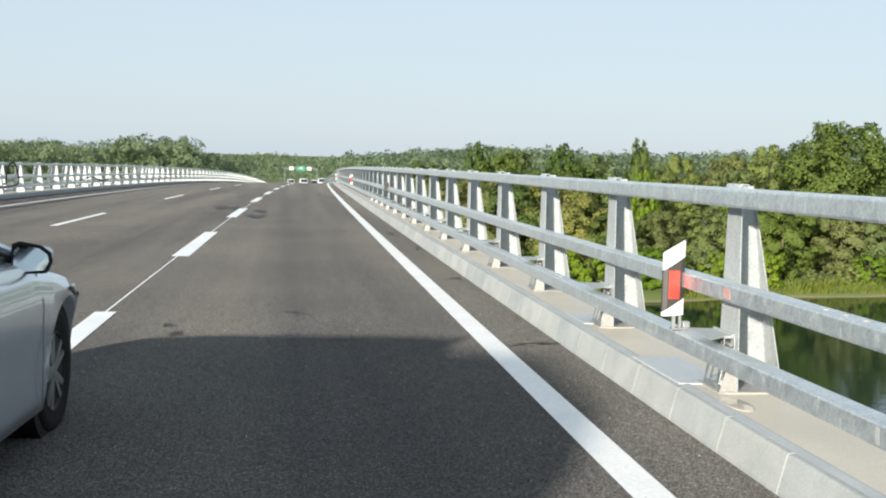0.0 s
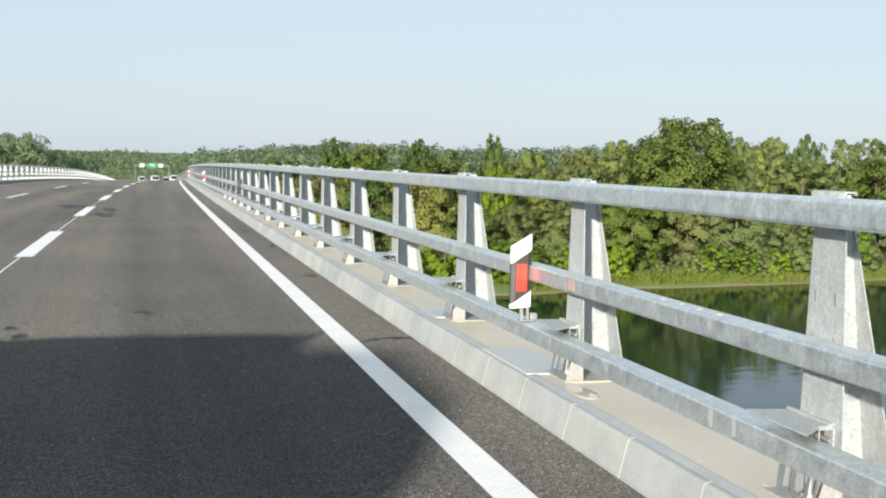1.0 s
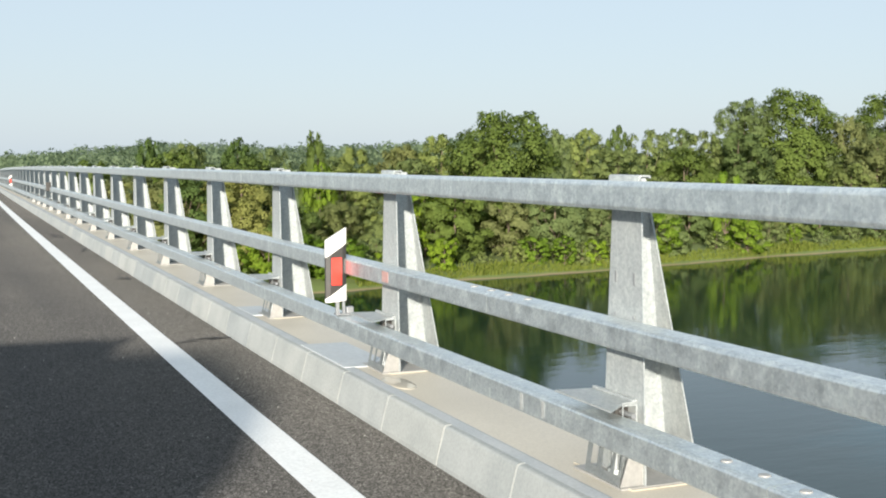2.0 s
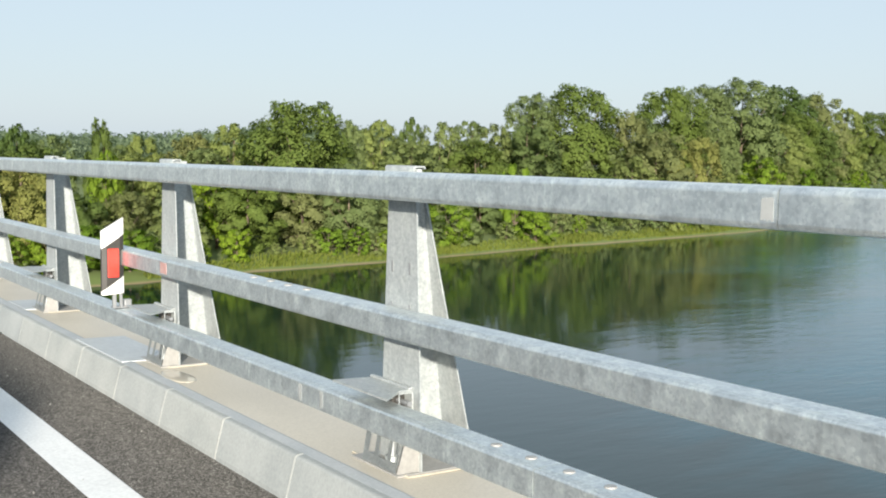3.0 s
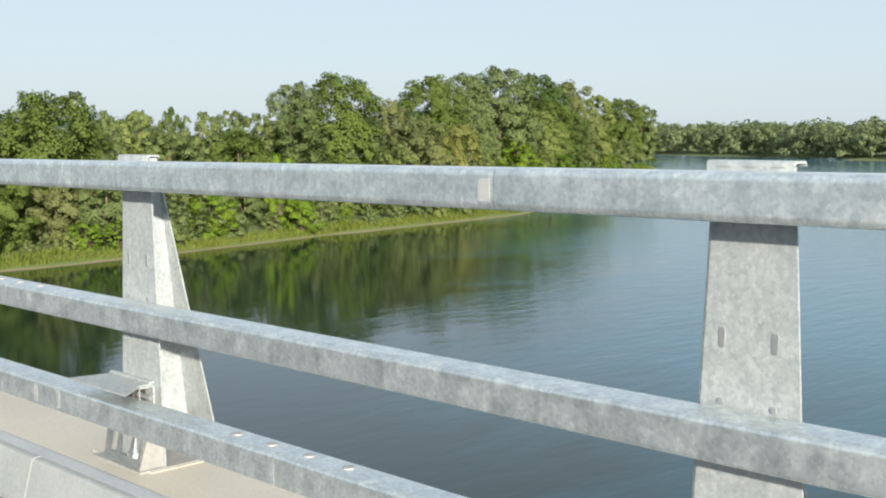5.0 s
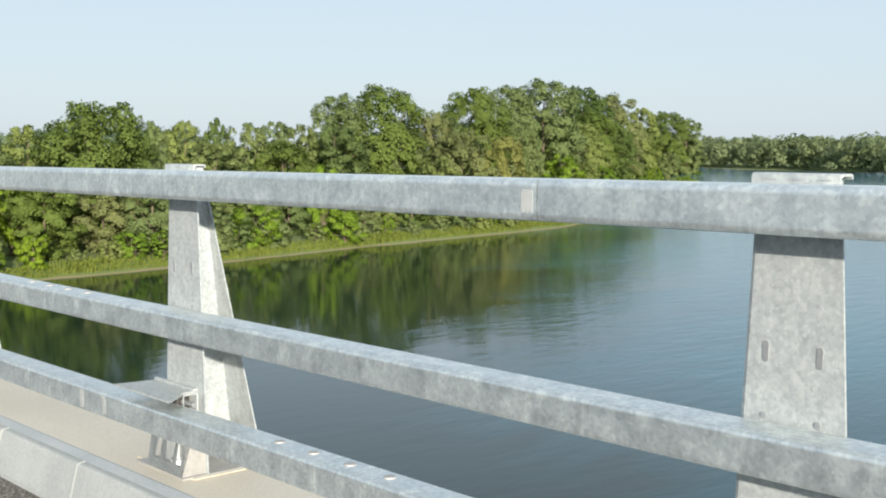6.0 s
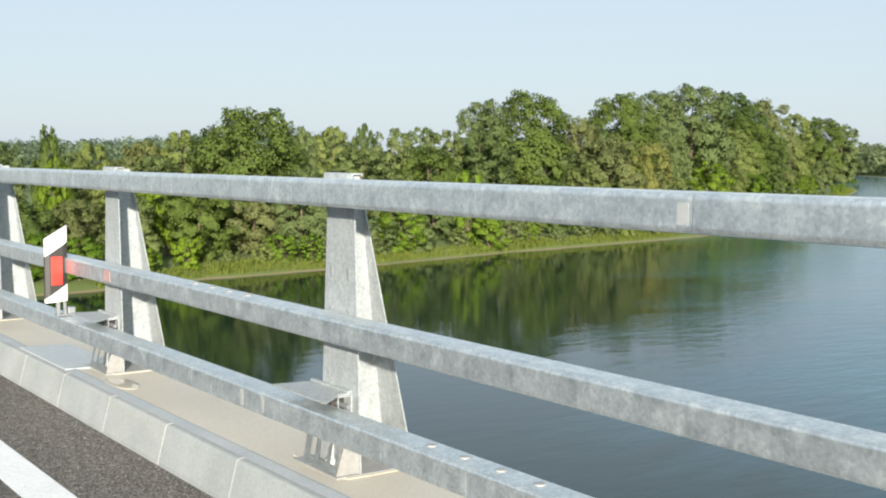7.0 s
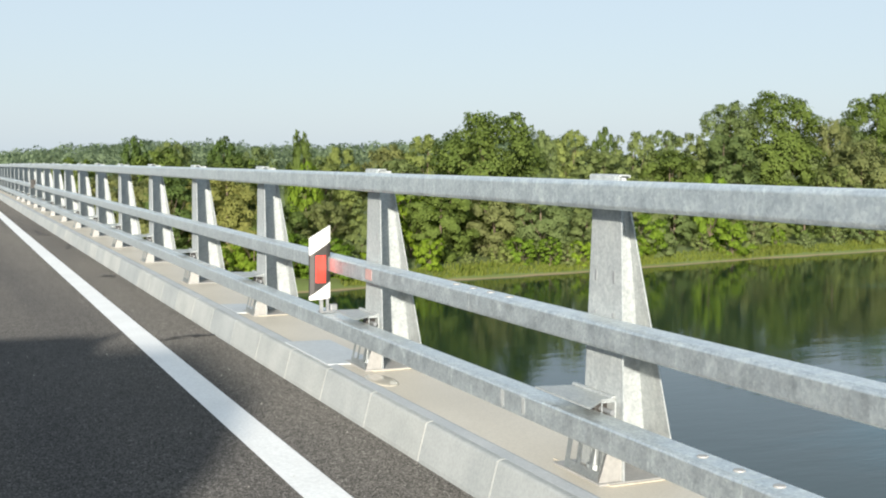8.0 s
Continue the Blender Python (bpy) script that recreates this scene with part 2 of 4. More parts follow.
TYRE = two_scale("tyre_rubber", (0.010, 0.010, 0.010), (0.020, 0.019, 0.018), 60, 6, 0.95, relief=0.3)
TYRE.node_tree.nodes["Principled BSDF"].inputs["Specular IOR Level"].default_value = 0.15
RIM, _nt, _b = mat("alloy_rim", (0.5, 0.51, 0.52), 0.32, 0.9)
GLASS, _nt, _b = mat("dark_car_glass", (0.015, 0.02, 0.022), 0.04)
MIRROR, _nt, _b = mat("mirror_glass", (0.8, 0.85, 0.85), 0.02, 1.0)
BLACK_TRIM = two_scale("black_trim", (0.010, 0.010, 0.011), (0.016, 0.016, 0.016), 80, 6, 0.6, relief=0.05)
BLACK_TRIM.node_tree.nodes["Principled BSDF"].inputs["Specular IOR Level"].default_value = 0.25
LAMP_GLASS, _nt, _b = mat("headlight_lens", (0.6, 0.62, 0.64), 0.08, 0.2)
VAN_PAINT = two_scale("white_van_paint", (0.74, 0.74, 0.73), (0.8, 0.8, 0.79), 60, 1, 0.3, relief=0.01)
PLATE_STEEL = two_scale("dull_zinc_plate", (0.46, 0.49, 0.51), (0.56, 0.59, 0.60), 40, 3, 0.5, 0.2, relief=0.05)
ZINC_PAINT = two_scale("zinc_touch_up", (0.32, 0.335, 0.335), (0.42, 0.435, 0.43), 45, 9, 0.6, 0.1, relief=0.1)
PUDDLE, _nt, _b = mat("clear_resin", (0.50, 0.46, 0.38), 0.08)


# ---- mesh helpers ----
def link(name, verts, faces, material, parent=None, smooth=False):
    me = bpy.data.meshes.new(name)
    me.from_pydata([tuple(v) for v in verts], [], faces)
    me.validate()
    me.materials.append(material)
    if smooth:
        me.shade_smooth()
    ob = new(name, me)
    ob.parent = parent
    return ob


def part(name, bm, material, parent=None, label="", smooth=False):
    me = bpy.data.meshes.new(name)
    bmesh.ops.recalc_face_normals(bm, faces=bm.faces)
    bm.to_mesh(me)
    bm.free()
    me.materials.append(material)
    if smooth:
        me.shade_smooth()
    ob = new(name, me)
    ob.parent = parent
    return tagged(ob, label)


def empty(name, m=None, **tags):
    ob = new(name)
    if m is not None:
        ob.matrix_world = m
    return tagged(ob, **tags)


def box(bm, x0, y0, z0, x1, y1, z1, bevel=0.0, m=None):
    t = Matrix.Translation(((x0 + x1) / 2, (y0 + y1) / 2, (z0 + z1) / 2)) @ Matrix.Diagonal((abs(x1 - x0), abs(y1 - y0), abs(z1 - z0), 1))
    geo = bmesh.ops.create_cube(bm, size=1, matrix=(m @ t) if m else t)
    if bevel:
        edges = list({e for v in geo["verts"] for e in v.link_edges})
        bmesh.ops.bevel(bm, geom=edges, offset=bevel, segments=2, affect="EDGES", profile=0.5)


def rod(bm, a, b, r0, r1=None, seg=8):
    a, b = Vector(a), Vector(b)
    q = (b - a).to_track_quat("Z", "Y").to_matrix().to_4x4()
    bmesh.ops.create_cone(bm, cap_ends=True, segments=seg, radius1=r0, radius2=r0 if r1 is None else r1, depth=(b - a).length, matrix=Matrix.Translation((a + b) / 2) @ q)


def prism(bm, poly, axis, a, b):
    """Extrudes a closed polygon (pairs of the two other axes) from a to b along axis 0, 1 or 2."""
    def at(p, t):
        return [(t, *p), (p[0], t, p[1]), (p[0], p[1], t)][axis]
    lo = [bm.verts.new(at(p, a)) for p in poly]
    hi = [bm.verts.new(at(p, b)) for p in poly]
    bm.faces.new(lo)
    bm.faces.new(hi[::-1])
    for i in range(len(poly)):
        j = (i + 1) % len(poly)
        bm.faces.new((lo[i], lo[j], hi[j], hi[i]))


# ---- the bridge's line: a gentle right-hand bend over a crest ----
def bend(y):
    if y > 150:
        return 2.78 + 0.012 * (y - 150)
    return 0.5 * 0.000247 * y * abs(y)


def rise(y):
    if y < -120:
        return rise(-120) + 0.0
    if y > 250:
        return max(rise(250) - 0.0385 * (y - 250), -11.6)
    return -0.00545 * y - 0.5 * 0.000132 * y * y


def cross(x):
    return 0.012 * (x - 1.4)


def on_deck(x, y, z=0.0):
    return Vector((x + bend(y), y, z + rise(y) + cross(x)))


def stations(y0, y1):
    ys, y = [y0], y0
    while y < y1 - 1e-6:
        y = min(y1, y + max(1.3, min(8.0, abs(y) * 0.06)))
        ys.append(y)
    return ys


def ribbon(name, profile, y0, y1, material, parent=None, closed=True, label=""):
    """A profile of (x, z) swept along the bridge's line."""
    ys, n = stations(y0, y1), len(profile)
    verts = [on_deck(px, y, pz) for y in ys for px, pz in profile]
    faces = []
    for i in range(len(ys) - 1):
        for j in range(n if closed else n - 1):
            k = (j + 1) % n
            faces.append((i * n + j, i * n + k, (i + 1) * n + k, (i + 1) * n + j))
    if closed:
        faces += [tuple(range(n))[::-1], tuple((len(ys) - 1) * n + j for j in range(n))]
    ob = link(name, verts, faces, material, parent)
    bm = bmesh.new()
    bm.from_mesh(ob.data)
    bmesh.ops.recalc_face_normals(bm, faces=bm.faces)
    bm.to_mesh(ob.data)
    bm.free()
    return tagged(ob, label)


def rounded(x0, z0, x1, z1, r):
    """Closed rectangle with chamfered corners."""
    return [(x0 + r, z0), (x1 - r, z0), (x1 - r * 0.3, z0 + r * 0.3), (x1, z0 + r), (x1, z1 - r), (x1 - r * 0.3, z1 - r * 0.3), (x1 - r, z1),
            (x0 + r, z1), (x0 + r * 0.3, z1 - r * 0.3), (x0, z1 - r), (x0, z0 + r), (x0 + r * 0.3, z0 + r * 0.3)]


KERB_X, LEFT_X = 2.02, -10.9
PITCH, FIRST = 2.613, 1.25
FLANGE = 2.34
FAR_END = 330.0

# ---- deck, road, walkways ----
tagged(ribbon("bridge_deck", [(-12.0, -0.5), (-12.0, -0.06), (2.78, -0.06), (2.78, -0.5), (1.6, -0.9), (-10.4, -0.9)], -150, FAR_END, CONCRETE), "grey concrete bridge deck over the river", "bridge deck", kind="structure")
road = tagged(ribbon("road", [(LEFT_X + 0.02, -0.055), (LEFT_X + 0.02, 0.0), (KERB_X + 0.01, 0.0), (KERB_X + 0.01, -0.055)], -150, 520, ASPHALT), "dark new asphalt carriageway with white lines", "road", kind="structure")
tagged(ribbon("walkway", [(2.15, -0.055), (2.15, 0.190), (2.76, 0.184), (2.78, 0.176), (2.78, -0.055)], -150, FAR_END, WALK), "beige coated concrete walkway strip under the railing", "walkway", kind="structure")
tagged(ribbon("left_walkway", [(LEFT_X - 0.12, -0.055), (LEFT_X - 0.12, 0.165), (-11.98, 0.16), (-12.0, -0.055)], -150, FAR_END, WALK), "concrete walkway strip under the opposite railing", "walkway", kind="structure")


# road markings, 4 mm above the asphalt
def stripe(name, x, w, y0, y1, label):
    ys = stations(y0, y1)
    verts = [on_deck(x + s * w / 2, y, 0.004) for y in ys for s in (-1, 1)]
    faces = [(2 * i, 2 * i + 1, 2 * i + 3, 2 * i + 2) for i in range(len(ys) - 1)]
    return tagged(link(name, verts, faces, PAINT), label, "road marking", kind="structure")


stripe("edge_line", 1.455, 0.19, -60, 330, "solid white edge line on asphalt")
stripe("left_edge_line", -9.15, 0.15, -60, 330, "solid white edge line on asphalt")
DASH_X, DASH_Y = -1.86, 18.05
for k in range(-3, 22):
    stripe("lane_dash", DASH_X - (0.04 if k < 0 else 0), 0.20 if k < 0 else 0.26, DASH_Y + 12.9 * k, DASH_Y + 12.9 * k + 6.3, "short thick white lane dash on asphalt")
for k in range(-3, 14):
    stripe("lane_dash", -5.38, 0.16, 26.3 + 20.4 * k, 26.3 + 20.4 * k + 6.7, "long thin white lane dash on asphalt")


# thin pale setting-out line between the dashes
for k in range(-2, 4):
    stripe("chalk_line", DASH_X - (0.04 if k < 0 else 0), 0.022, DASH_Y + 12.9 * k + 6.3, DASH_Y + 12.9 * (k + 1), "thin pale setting-out line on asphalt")


# ---- ground and river ----
BANK = [(-900, 116), (39, 117.5), (54, 122.6), (70.6, 125), (90, 130), (110.5, 135), (139, 140.4), (163, 146), (215, 172), (300, 222), (437, 312)]


def bank_y(x):
    for (xa, ya), (xb, yb) in zip(BANK, BANK[1:]):
        if x <= xb:
            return ya + (yb - ya) * max(0, x - xa) / (xb - xa)
    return 312 + (x - 437) * 3.0


def inland(x, y):
    """Metres inside the land (negative: in the river)."""
    near = min((y - bank_y(x)) * 0.85, (1.408 * y - x) * 0.55 if x > 300 else 1e6)
    far = (x - (657 + 0.432 * (y - 310))) * 0.9
    north = (y - 760) * 0.9
    south = -190 - y
    return max(near, far, north, south)


def land_height(x, y):
    s = inland(x, y)
    s += 0.9 * noise.noise(Vector((x * 0.08, y * 0.08, 0))) + 0.45 * noise.noise(Vector((x * 0.31, y * 0.31, 3)))
    if s < 0:
        return max(-13 + 0.25 * s, -15.5)
    return min(-13 + 0.32 * s, -12.15 + 0.03 * s, -11.4)


def grid_lines(a, b, fine0, fine1, step):
    out, v = [], fine0
    while v < fine1:
        out.append(v)
        v += step
    s, v = step, fine0
    while v > a:
        s *= 1.35
        v -= s
        out.append(v)
    s, v = step, fine1
    while v < b:
        out.append(v)
        s *= 1.35
        v += s
    return sorted(out + [b])


gx, gy = grid_lines(-6000, 6000, 0, 450, 3.0), grid_lines(-6000, 6000, 105, 330, 2.0)
gv = [(x, y, land_height(x, y)) for y in gy for x in gx]
nx = len(gx)
gf = [(j * nx + i, j * nx + i + 1, (j + 1) * nx + i + 1, (j + 1) * nx + i) for j in range(len(gy) - 1) for i in range(nx - 1)]
tagged(link("ground", gv, gf, GROUND, smooth=True), "grassy river banks with a sandy waterline", "ground", kind="structure")
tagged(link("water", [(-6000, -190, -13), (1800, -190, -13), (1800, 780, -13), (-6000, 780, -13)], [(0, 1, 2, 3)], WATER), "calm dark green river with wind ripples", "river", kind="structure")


# ---- trees ----
def leaf_cloud(rng, blobs, count, size, twigs=12, heart=None):
    """Leaf clumps as small triangles on twig lobes over the shells of the blobs; gives points, faces and normals."""
    b = np.array(blobs)
    k = len(b) * twigs
    d = rng.normal(size=(k, 3))
    d /= np.linalg.norm(d, axis=1)[:, None]
    d[:, 2] = np.where(d[:, 2] < -0.4, -d[:, 2], d[:, 2])
    big = np.repeat(b, twigs, axis=0)
    mid = big[:, :3] + d * rng.uniform(0.42, 0.8, (k, 1)) * big[:, [3, 3, 4]]
    rad = big[:, [3, 3, 4]] * rng.uniform(0.34, 0.56, (k, 1))
    w = rad[:, 0] * rad[:, 2]
    pick = rng.choice(k, count, p=w / w.sum())
    e = rng.normal(size=(count, 3)) + d[pick] * 0.7
    e /= np.linalg.norm(e, axis=1)[:, None]
    c = mid[pick] + e * rng.uniform(0.5, 1.1, (count, 1)) * rad[pick]
    out = c - np.array(heart if heart is not None else b[:, :3].mean(axis=0))
    out /= np.linalg.norm(out, axis=1)[:, None]
    soft = e * 0.45 + d[pick] * 0.6 + out * 0.6 + np.array((0, 0, 0.15)) + rng.normal(scale=0.16, size=(count, 3))
    soft /= np.linalg.norm(soft, axis=1)[:, None]
    nrm = soft + rng.normal(scale=0.4, size=(count, 3))
    nrm /= np.linalg.norm(nrm, axis=1)[:, None]
    u = np.cross(nrm, rng.normal(size=(count, 3)))
    u /= np.linalg.norm(u, axis=1)[:, None]
    v = np.cross(nrm, u)
    s = rng.uniform(0.55, 1.25, (count, 1)) * size
    p = np.stack([c + u * s, c - u * s * 0.5 + v * s * 0.87, c - u * s * 0.5 - v * s * 0.87], 1).reshape(-1, 3)
    f = np.arange(count * 3).reshape(-1, 3)
    return p, f, np.repeat(soft, 3, axis=0)


def foliage(name, p, f, n, leaves, parent=None):
    ob = link(name, p, [tuple(q) for q in f.tolist()], leaves, parent, True)
    ob.data.normals_split_custom_set_from_vertices([tuple(q) for q in n.tolist()])
    return ob


def tree(name, seed, height, spread, base, leaves, count, size, crown_blobs, widest=0.42, tip=0.35, rag=0.16):
    """A tapered trunk with limbs, and a domed crown of leaf lobes of uneven size, widest at a share of its height."""
    rng = np.random.default_rng(seed)
    root = empty(name)
    blobs = []
    turn = rng.uniform(0, 6.283)
    for i in range(crown_blobs):
        t = (i + 0.5) / crown_blobs
        if t < widest:
            girth = 0.62 + 0.38 * math.sin(0.5 * math.pi * t / widest)
        else:
            girth = tip + (1 - tip) * math.sqrt(max(0.0, 1 - ((t - widest) / (1 - widest)) ** 3))
        r = spread * rng.uniform(0.21, 0.34) * (0.75 + 0.25 * girth)
        reach = max(0.0, spread * girth * rng.uniform(1 - rag, 1 + rag) - r * 0.6)
        if i % 5 == 4:
            reach *= rng.uniform(0.1, 0.6)
        a = turn + i * 2.39996 + rng.normal(0, 0.25)
        h = base + (height - base) * t - r * 0.8 * t
        blobs.append((reach * math.cos(a), reach * math.sin(a), h, r, r * rng.uniform(0.62, 0.95)))
    p, f, nn = leaf_cloud(rng, blobs, int(count * 2.1), size * 0.68, 12, (0, 0, base + (height - base) * 0.4))
    top = p[:, 2].max()
    p[:, 2] *= height / top
    p[:, 2] = np.maximum(p[:, 2], 0.05)
    bm = bmesh.new()
    trunk_r = 0.016 * height + 0.05
    rod(bm, (0, 0, -0.4), (0.1, 0, height * 0.45), trunk_r, trunk_r * 0.6, 7)
    rod(bm, (0.1, 0, height * 0.44), (0, 0.1, height * 0.85), trunk_r * 0.6, trunk_r * 0.15, 6)
    for bx, by, bz, br, _ in blobs[:: max(1, len(blobs) // 9)]:
        z0 = max(height * 0.15, bz - 1.2 * math.hypot(bx, by) - 0.5)
        rod(bm, (0.05, 0, min(z0, height * 0.7)), (bx, by, bz), trunk_r * 0.35, trunk_r * 0.08, 5)
    part("trunk", bm, BARK, root)
    foliage("crown", p, f, nn, leaves, root)
    root["top"], root["girth"] = height, spread
    return root


KINDS = {
    "oak": (tree("oak_tree", 3, 20, 8.2, 1.0, LEAF_OAK, 11000, 0.40, 80, 0.4, 0.3), "broad dark green oak on the river bank"),
    "oak2": (tree("oak_tree", 8, 16, 6.0, 0.6, LEAF_OAK, 7600, 0.37, 50, 0.45, 0.2), "broad dark green oak on the river bank"),
    "willow": (tree("willow_tree", 5, 17, 5.4, 0.5, LEAF_WILLOW, 8000, 0.33, 56, 0.5, 0.2), "grey-green bushy willow on the river bank"),
    "willow2": (tree("willow_tree", 12, 14, 5.2, 0.3, LEAF_WILLOW, 7000, 0.31, 50, 0.4, 0.3), "grey-green bushy willow on the river bank"),
    "brown": (tree("seeding_willow", 31, 16, 6.2, 0.5, LEAF_BROWN, 8000, 0.33, 56, 0.4, 0.3), "yellowish-brown willow in seed by the river"),
    "poplar": (tree("poplar_tree", 7, 26, 8.4, 2.0, LEAF_WILLOW, 13500, 0.40, 88, 0.5, 0.15), "tall olive-green poplar above the river"),
    "poplar2": (tree("poplar_tree", 15, 25, 8.6, 2.0, LEAF_OAK, 13500, 0.40, 88, 0.48, 0.15), "tall dark green poplar above the river"),
    "young": (tree("young_tree", 9, 9, 3.2, 0.5, LEAF_BRIGHT, 3200, 0.27, 34, 0.4, 0.3), "young bright green tree beside the water"),
    "shrub": (tree("shrub", 11, 5.5, 3.2, 0.1, LEAF_BRIGHT, 2400, 0.25, 24, 0.35, 0.3), "bright green shrub at the waterline"),
    "shrub2": (tree("shrub", 21, 6.5, 3.6, 0.1, LEAF_WILLOW, 2600, 0.26, 26, 0.35, 0.3), "grey-green shrub at the waterline"),
}
rng = random.Random(42)
used = set()


def plant(kind, x, y, height=None, girth=None, group="trees on the river bank"):
    proto, label = KINDS[kind]
    s = (height or proto["top"] * rng.uniform(0.85, 1.12)) / proto["top"]
    wide = girth / proto["girth"] if girth else s * rng.uniform(0.9, 1.15)
    m = pose(x, y, land_height(x, y) - 0.15, 0, 0, rng.uniform(0, 360))
    ob = proto
    if kind in used:
        ob = copy_thing(proto, m)
    used.add(kind)
    ob.matrix_world = m
    ob.scale = (wide, wide, s)
    tagged(ob, label, "shrub" if "shrub" in kind else "tree", group)


# crown tops of the forest, by degrees east of the road's line: (bearing, degrees above the horizon)
SKYLINE = [(0, -0.15), (3, 0.1), (6, 0.38), (8.5, 0.6), (11, 0.64), (15, 0.48), (20, 0.58), (22.3, 0.82), (24, 1.0), (28, 1.02), (31, 1.08), (35.4, 1.02),
           (37, 1.4), (41.5, 1.6), (43, 2.0), (50, 2.0), (51.2, 1.4), (53.4, 0.9), (54.4, 0.2)]


def skyline(b):
    for (a, ea), (c, ec) in zip(SKYLINE, SKYLINE[1:]):
        if b <= c:
            return ea + (ec - ea) * max(0, b - a) / (c - a)
    return 0.2


def spot(bearing, back):
    """The place on a bearing that lies so many metres behind the waterline."""
    s, c = math.sin(radians(bearing)), math.cos(radians(bearing))
    r = 100.0
    while r < 700 and inland(r * s, r * c) < back:
        r += 1.0
    return r * s, r * c, r


# the trees that stand out: bearing, degrees above the horizon, half width in degrees, kind, metres behind the waterline
for b, el, half, kind, back in ((8.8, 0.87, 0.8, "oak2", 30), (12.9, 0.90, 0.9, "oak2", 32), (16.5, 1.22, 0.75, "oak2", 24), (16.8, -0.20, 0.8, "young", 13), (10.6, 0.62, 1.2, "willow", 26), (14.6, 0.42, 1.1, "willow2", 26),
                                (18.3, 0.42, 1.2, "willow", 28), (20.6, 0.62, 1.3, "brown", 26), (22.7, 1.07, 1.2, "willow", 24), (25.7, 2.20, 2.7, "oak", 17), (28.1, 1.32, 0.9, "willow2", 24), (29.8, 1.32, 1.1, "willow", 26),
                                (31.2, 1.47, 0.7, "oak2", 30), (32.6, 1.27, 1.2, "willow2", 24), (34.1, 1.32, 1.1, "willow", 26), (35.4, 1.22, 1.0, "willow2", 22), (37.1, 2.70, 1.5, "poplar", 27), (39.1, 3.15, 2.3, "poplar2", 24),
                                (41.5, 1.90, 1.1, "brown", 20), (43.6, 3.05, 1.8, "poplar2", 27), (45.2, 3.10, 1.4, "poplar", 30), (46.9, 3.42, 1.9, "poplar", 25), (48.6, 3.10, 1.5, "poplar2", 29), (50.1, 2.75, 1.6, "brown", 22),
                                (51.5, 2.00, 1.0, "willow", 18), (52.7, 1.85, 1.3, "poplar2", 22), (53.7, 1.42, 0.9, "willow", 14), (43.0, 1.02, 1.7, "brown", 11), (44.9, 0.72, 1.2, "brown", 10), (36.3, -0.70, 0.9, "shrub", 9)):
    x, y, r = spot(b, back)
    plant(kind, x, y, r * math.tan(radians(el)) + 1.44 - land_height(x, y), r * math.tan(radians(half)))
b = 5.6
while b < 54.6:                       # waterline shrubs and young trees
    x, y, r = spot(b, rng.uniform(1.6, 4.2))
    plant(rng.choice(["shrub", "shrub2", "shrub2", "shrub", "shrub2", "young"]), x, y, rng.choice((2.2, 3.0, 4.0, 5.5)) * rng.uniform(0.8, 1.2))
    b += math.degrees(2.9 / r) * rng.uniform(0.5, 1.6)
b = 5.5
while b < 54.2:                       # middle row
    x, y, r = spot(b, rng.uniform(7, 14))
    cap = r * math.tan(radians(skyline(b) - 0.25)) + 13.2
    plant(rng.choice(["willow2", "young", "oak2", "oak2", "willow2", "brown"]), x, y, min(cap, rng.uniform(7, 12.5)))
    b += math.degrees(5.4 / r) * rng.uniform(0.7, 1.3)
b = 6.0
while b < 52:                         # rows behind, lower than the trees that stand out
    for back in (22, 48):
        x, y, r = spot(b + rng.uniform(-0.6, 0.6), back + rng.uniform(-5, 5))
        h = r * math.tan(radians(skyline(b))) + 12.6
        plant(rng.choice(["oak2", "willow", "willow2", "oak2"] if h < 17 else ["poplar", "poplar2", "willow"]), x, y, max(8, h * rng.uniform(0.84, 1.0)))
    b += math.degrees(12 / r)


def far_wood(name, spots, seed, leaves, size, label, per=90):
    """A far wood as one mesh of leaf clumps on tree-sized lobes."""
    g = np.random.default_rng(seed)
    P, F, N, n = [], [], [], 0
    for x, y, h in spots:
        z = land_height(x, y)
        w = h * g.uniform(0.3, 0.45)
        bl = [(x + g.normal(0, w * 0.42), y + g.normal(0, w * 0.42), z + h * q, w * g.uniform(0.5, 0.8), h * 0.18) for q in (0.14, 0.28, 0.42, 0.54, 0.66, 0.74, 0.83)]
        p, f, nn = leaf_cloud(g, bl, int(per * 2.9), size * h / 26, 4, (x, y, z + h * 0.4))
        P.append(p)
        N.append(nn)
        F.append(f + n)
        n += len(p)
    return tagged(foliage(name, np.concatenate(P), np.concatenate(F), np.concatenate(N), leaves), label, "wood", kind="stuff")


g = np.random.default_rng(4)
# the far bank east of the river
s1 = []
for i in range(640):
    t, back = g.uniform(-300, 420), g.uniform(6, 90)
    s1.append((657 + 0.432 * t + back, 310 + t, (17 + 0.07 * back) * g.uniform(0.8, 1.15)))
far_wood("far_bank_wood", s1, 1, LEAF_HAZE, 1.35, "hazy green wood on the far river bank", 105)
# woods ahead, and behind the opposite railing
s2 = []
for i in range(700):
    y = g.uniform(330, 720)
    bearing = g.uniform(-4.5, 30)
    s2.append((y * math.tan(radians(bearing)), y, max(7, 13.6 + y * math.tan(radians(skyline(max(bearing, 0)) - 0.15))) * g.uniform(0.82, 1.04)))
s2 = [s for s in s2 if abs(s[0] - bend(s[1]) + 4) > 16 or s[1] > 480]
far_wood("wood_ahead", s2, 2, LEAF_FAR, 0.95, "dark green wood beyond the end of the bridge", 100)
s3 = []
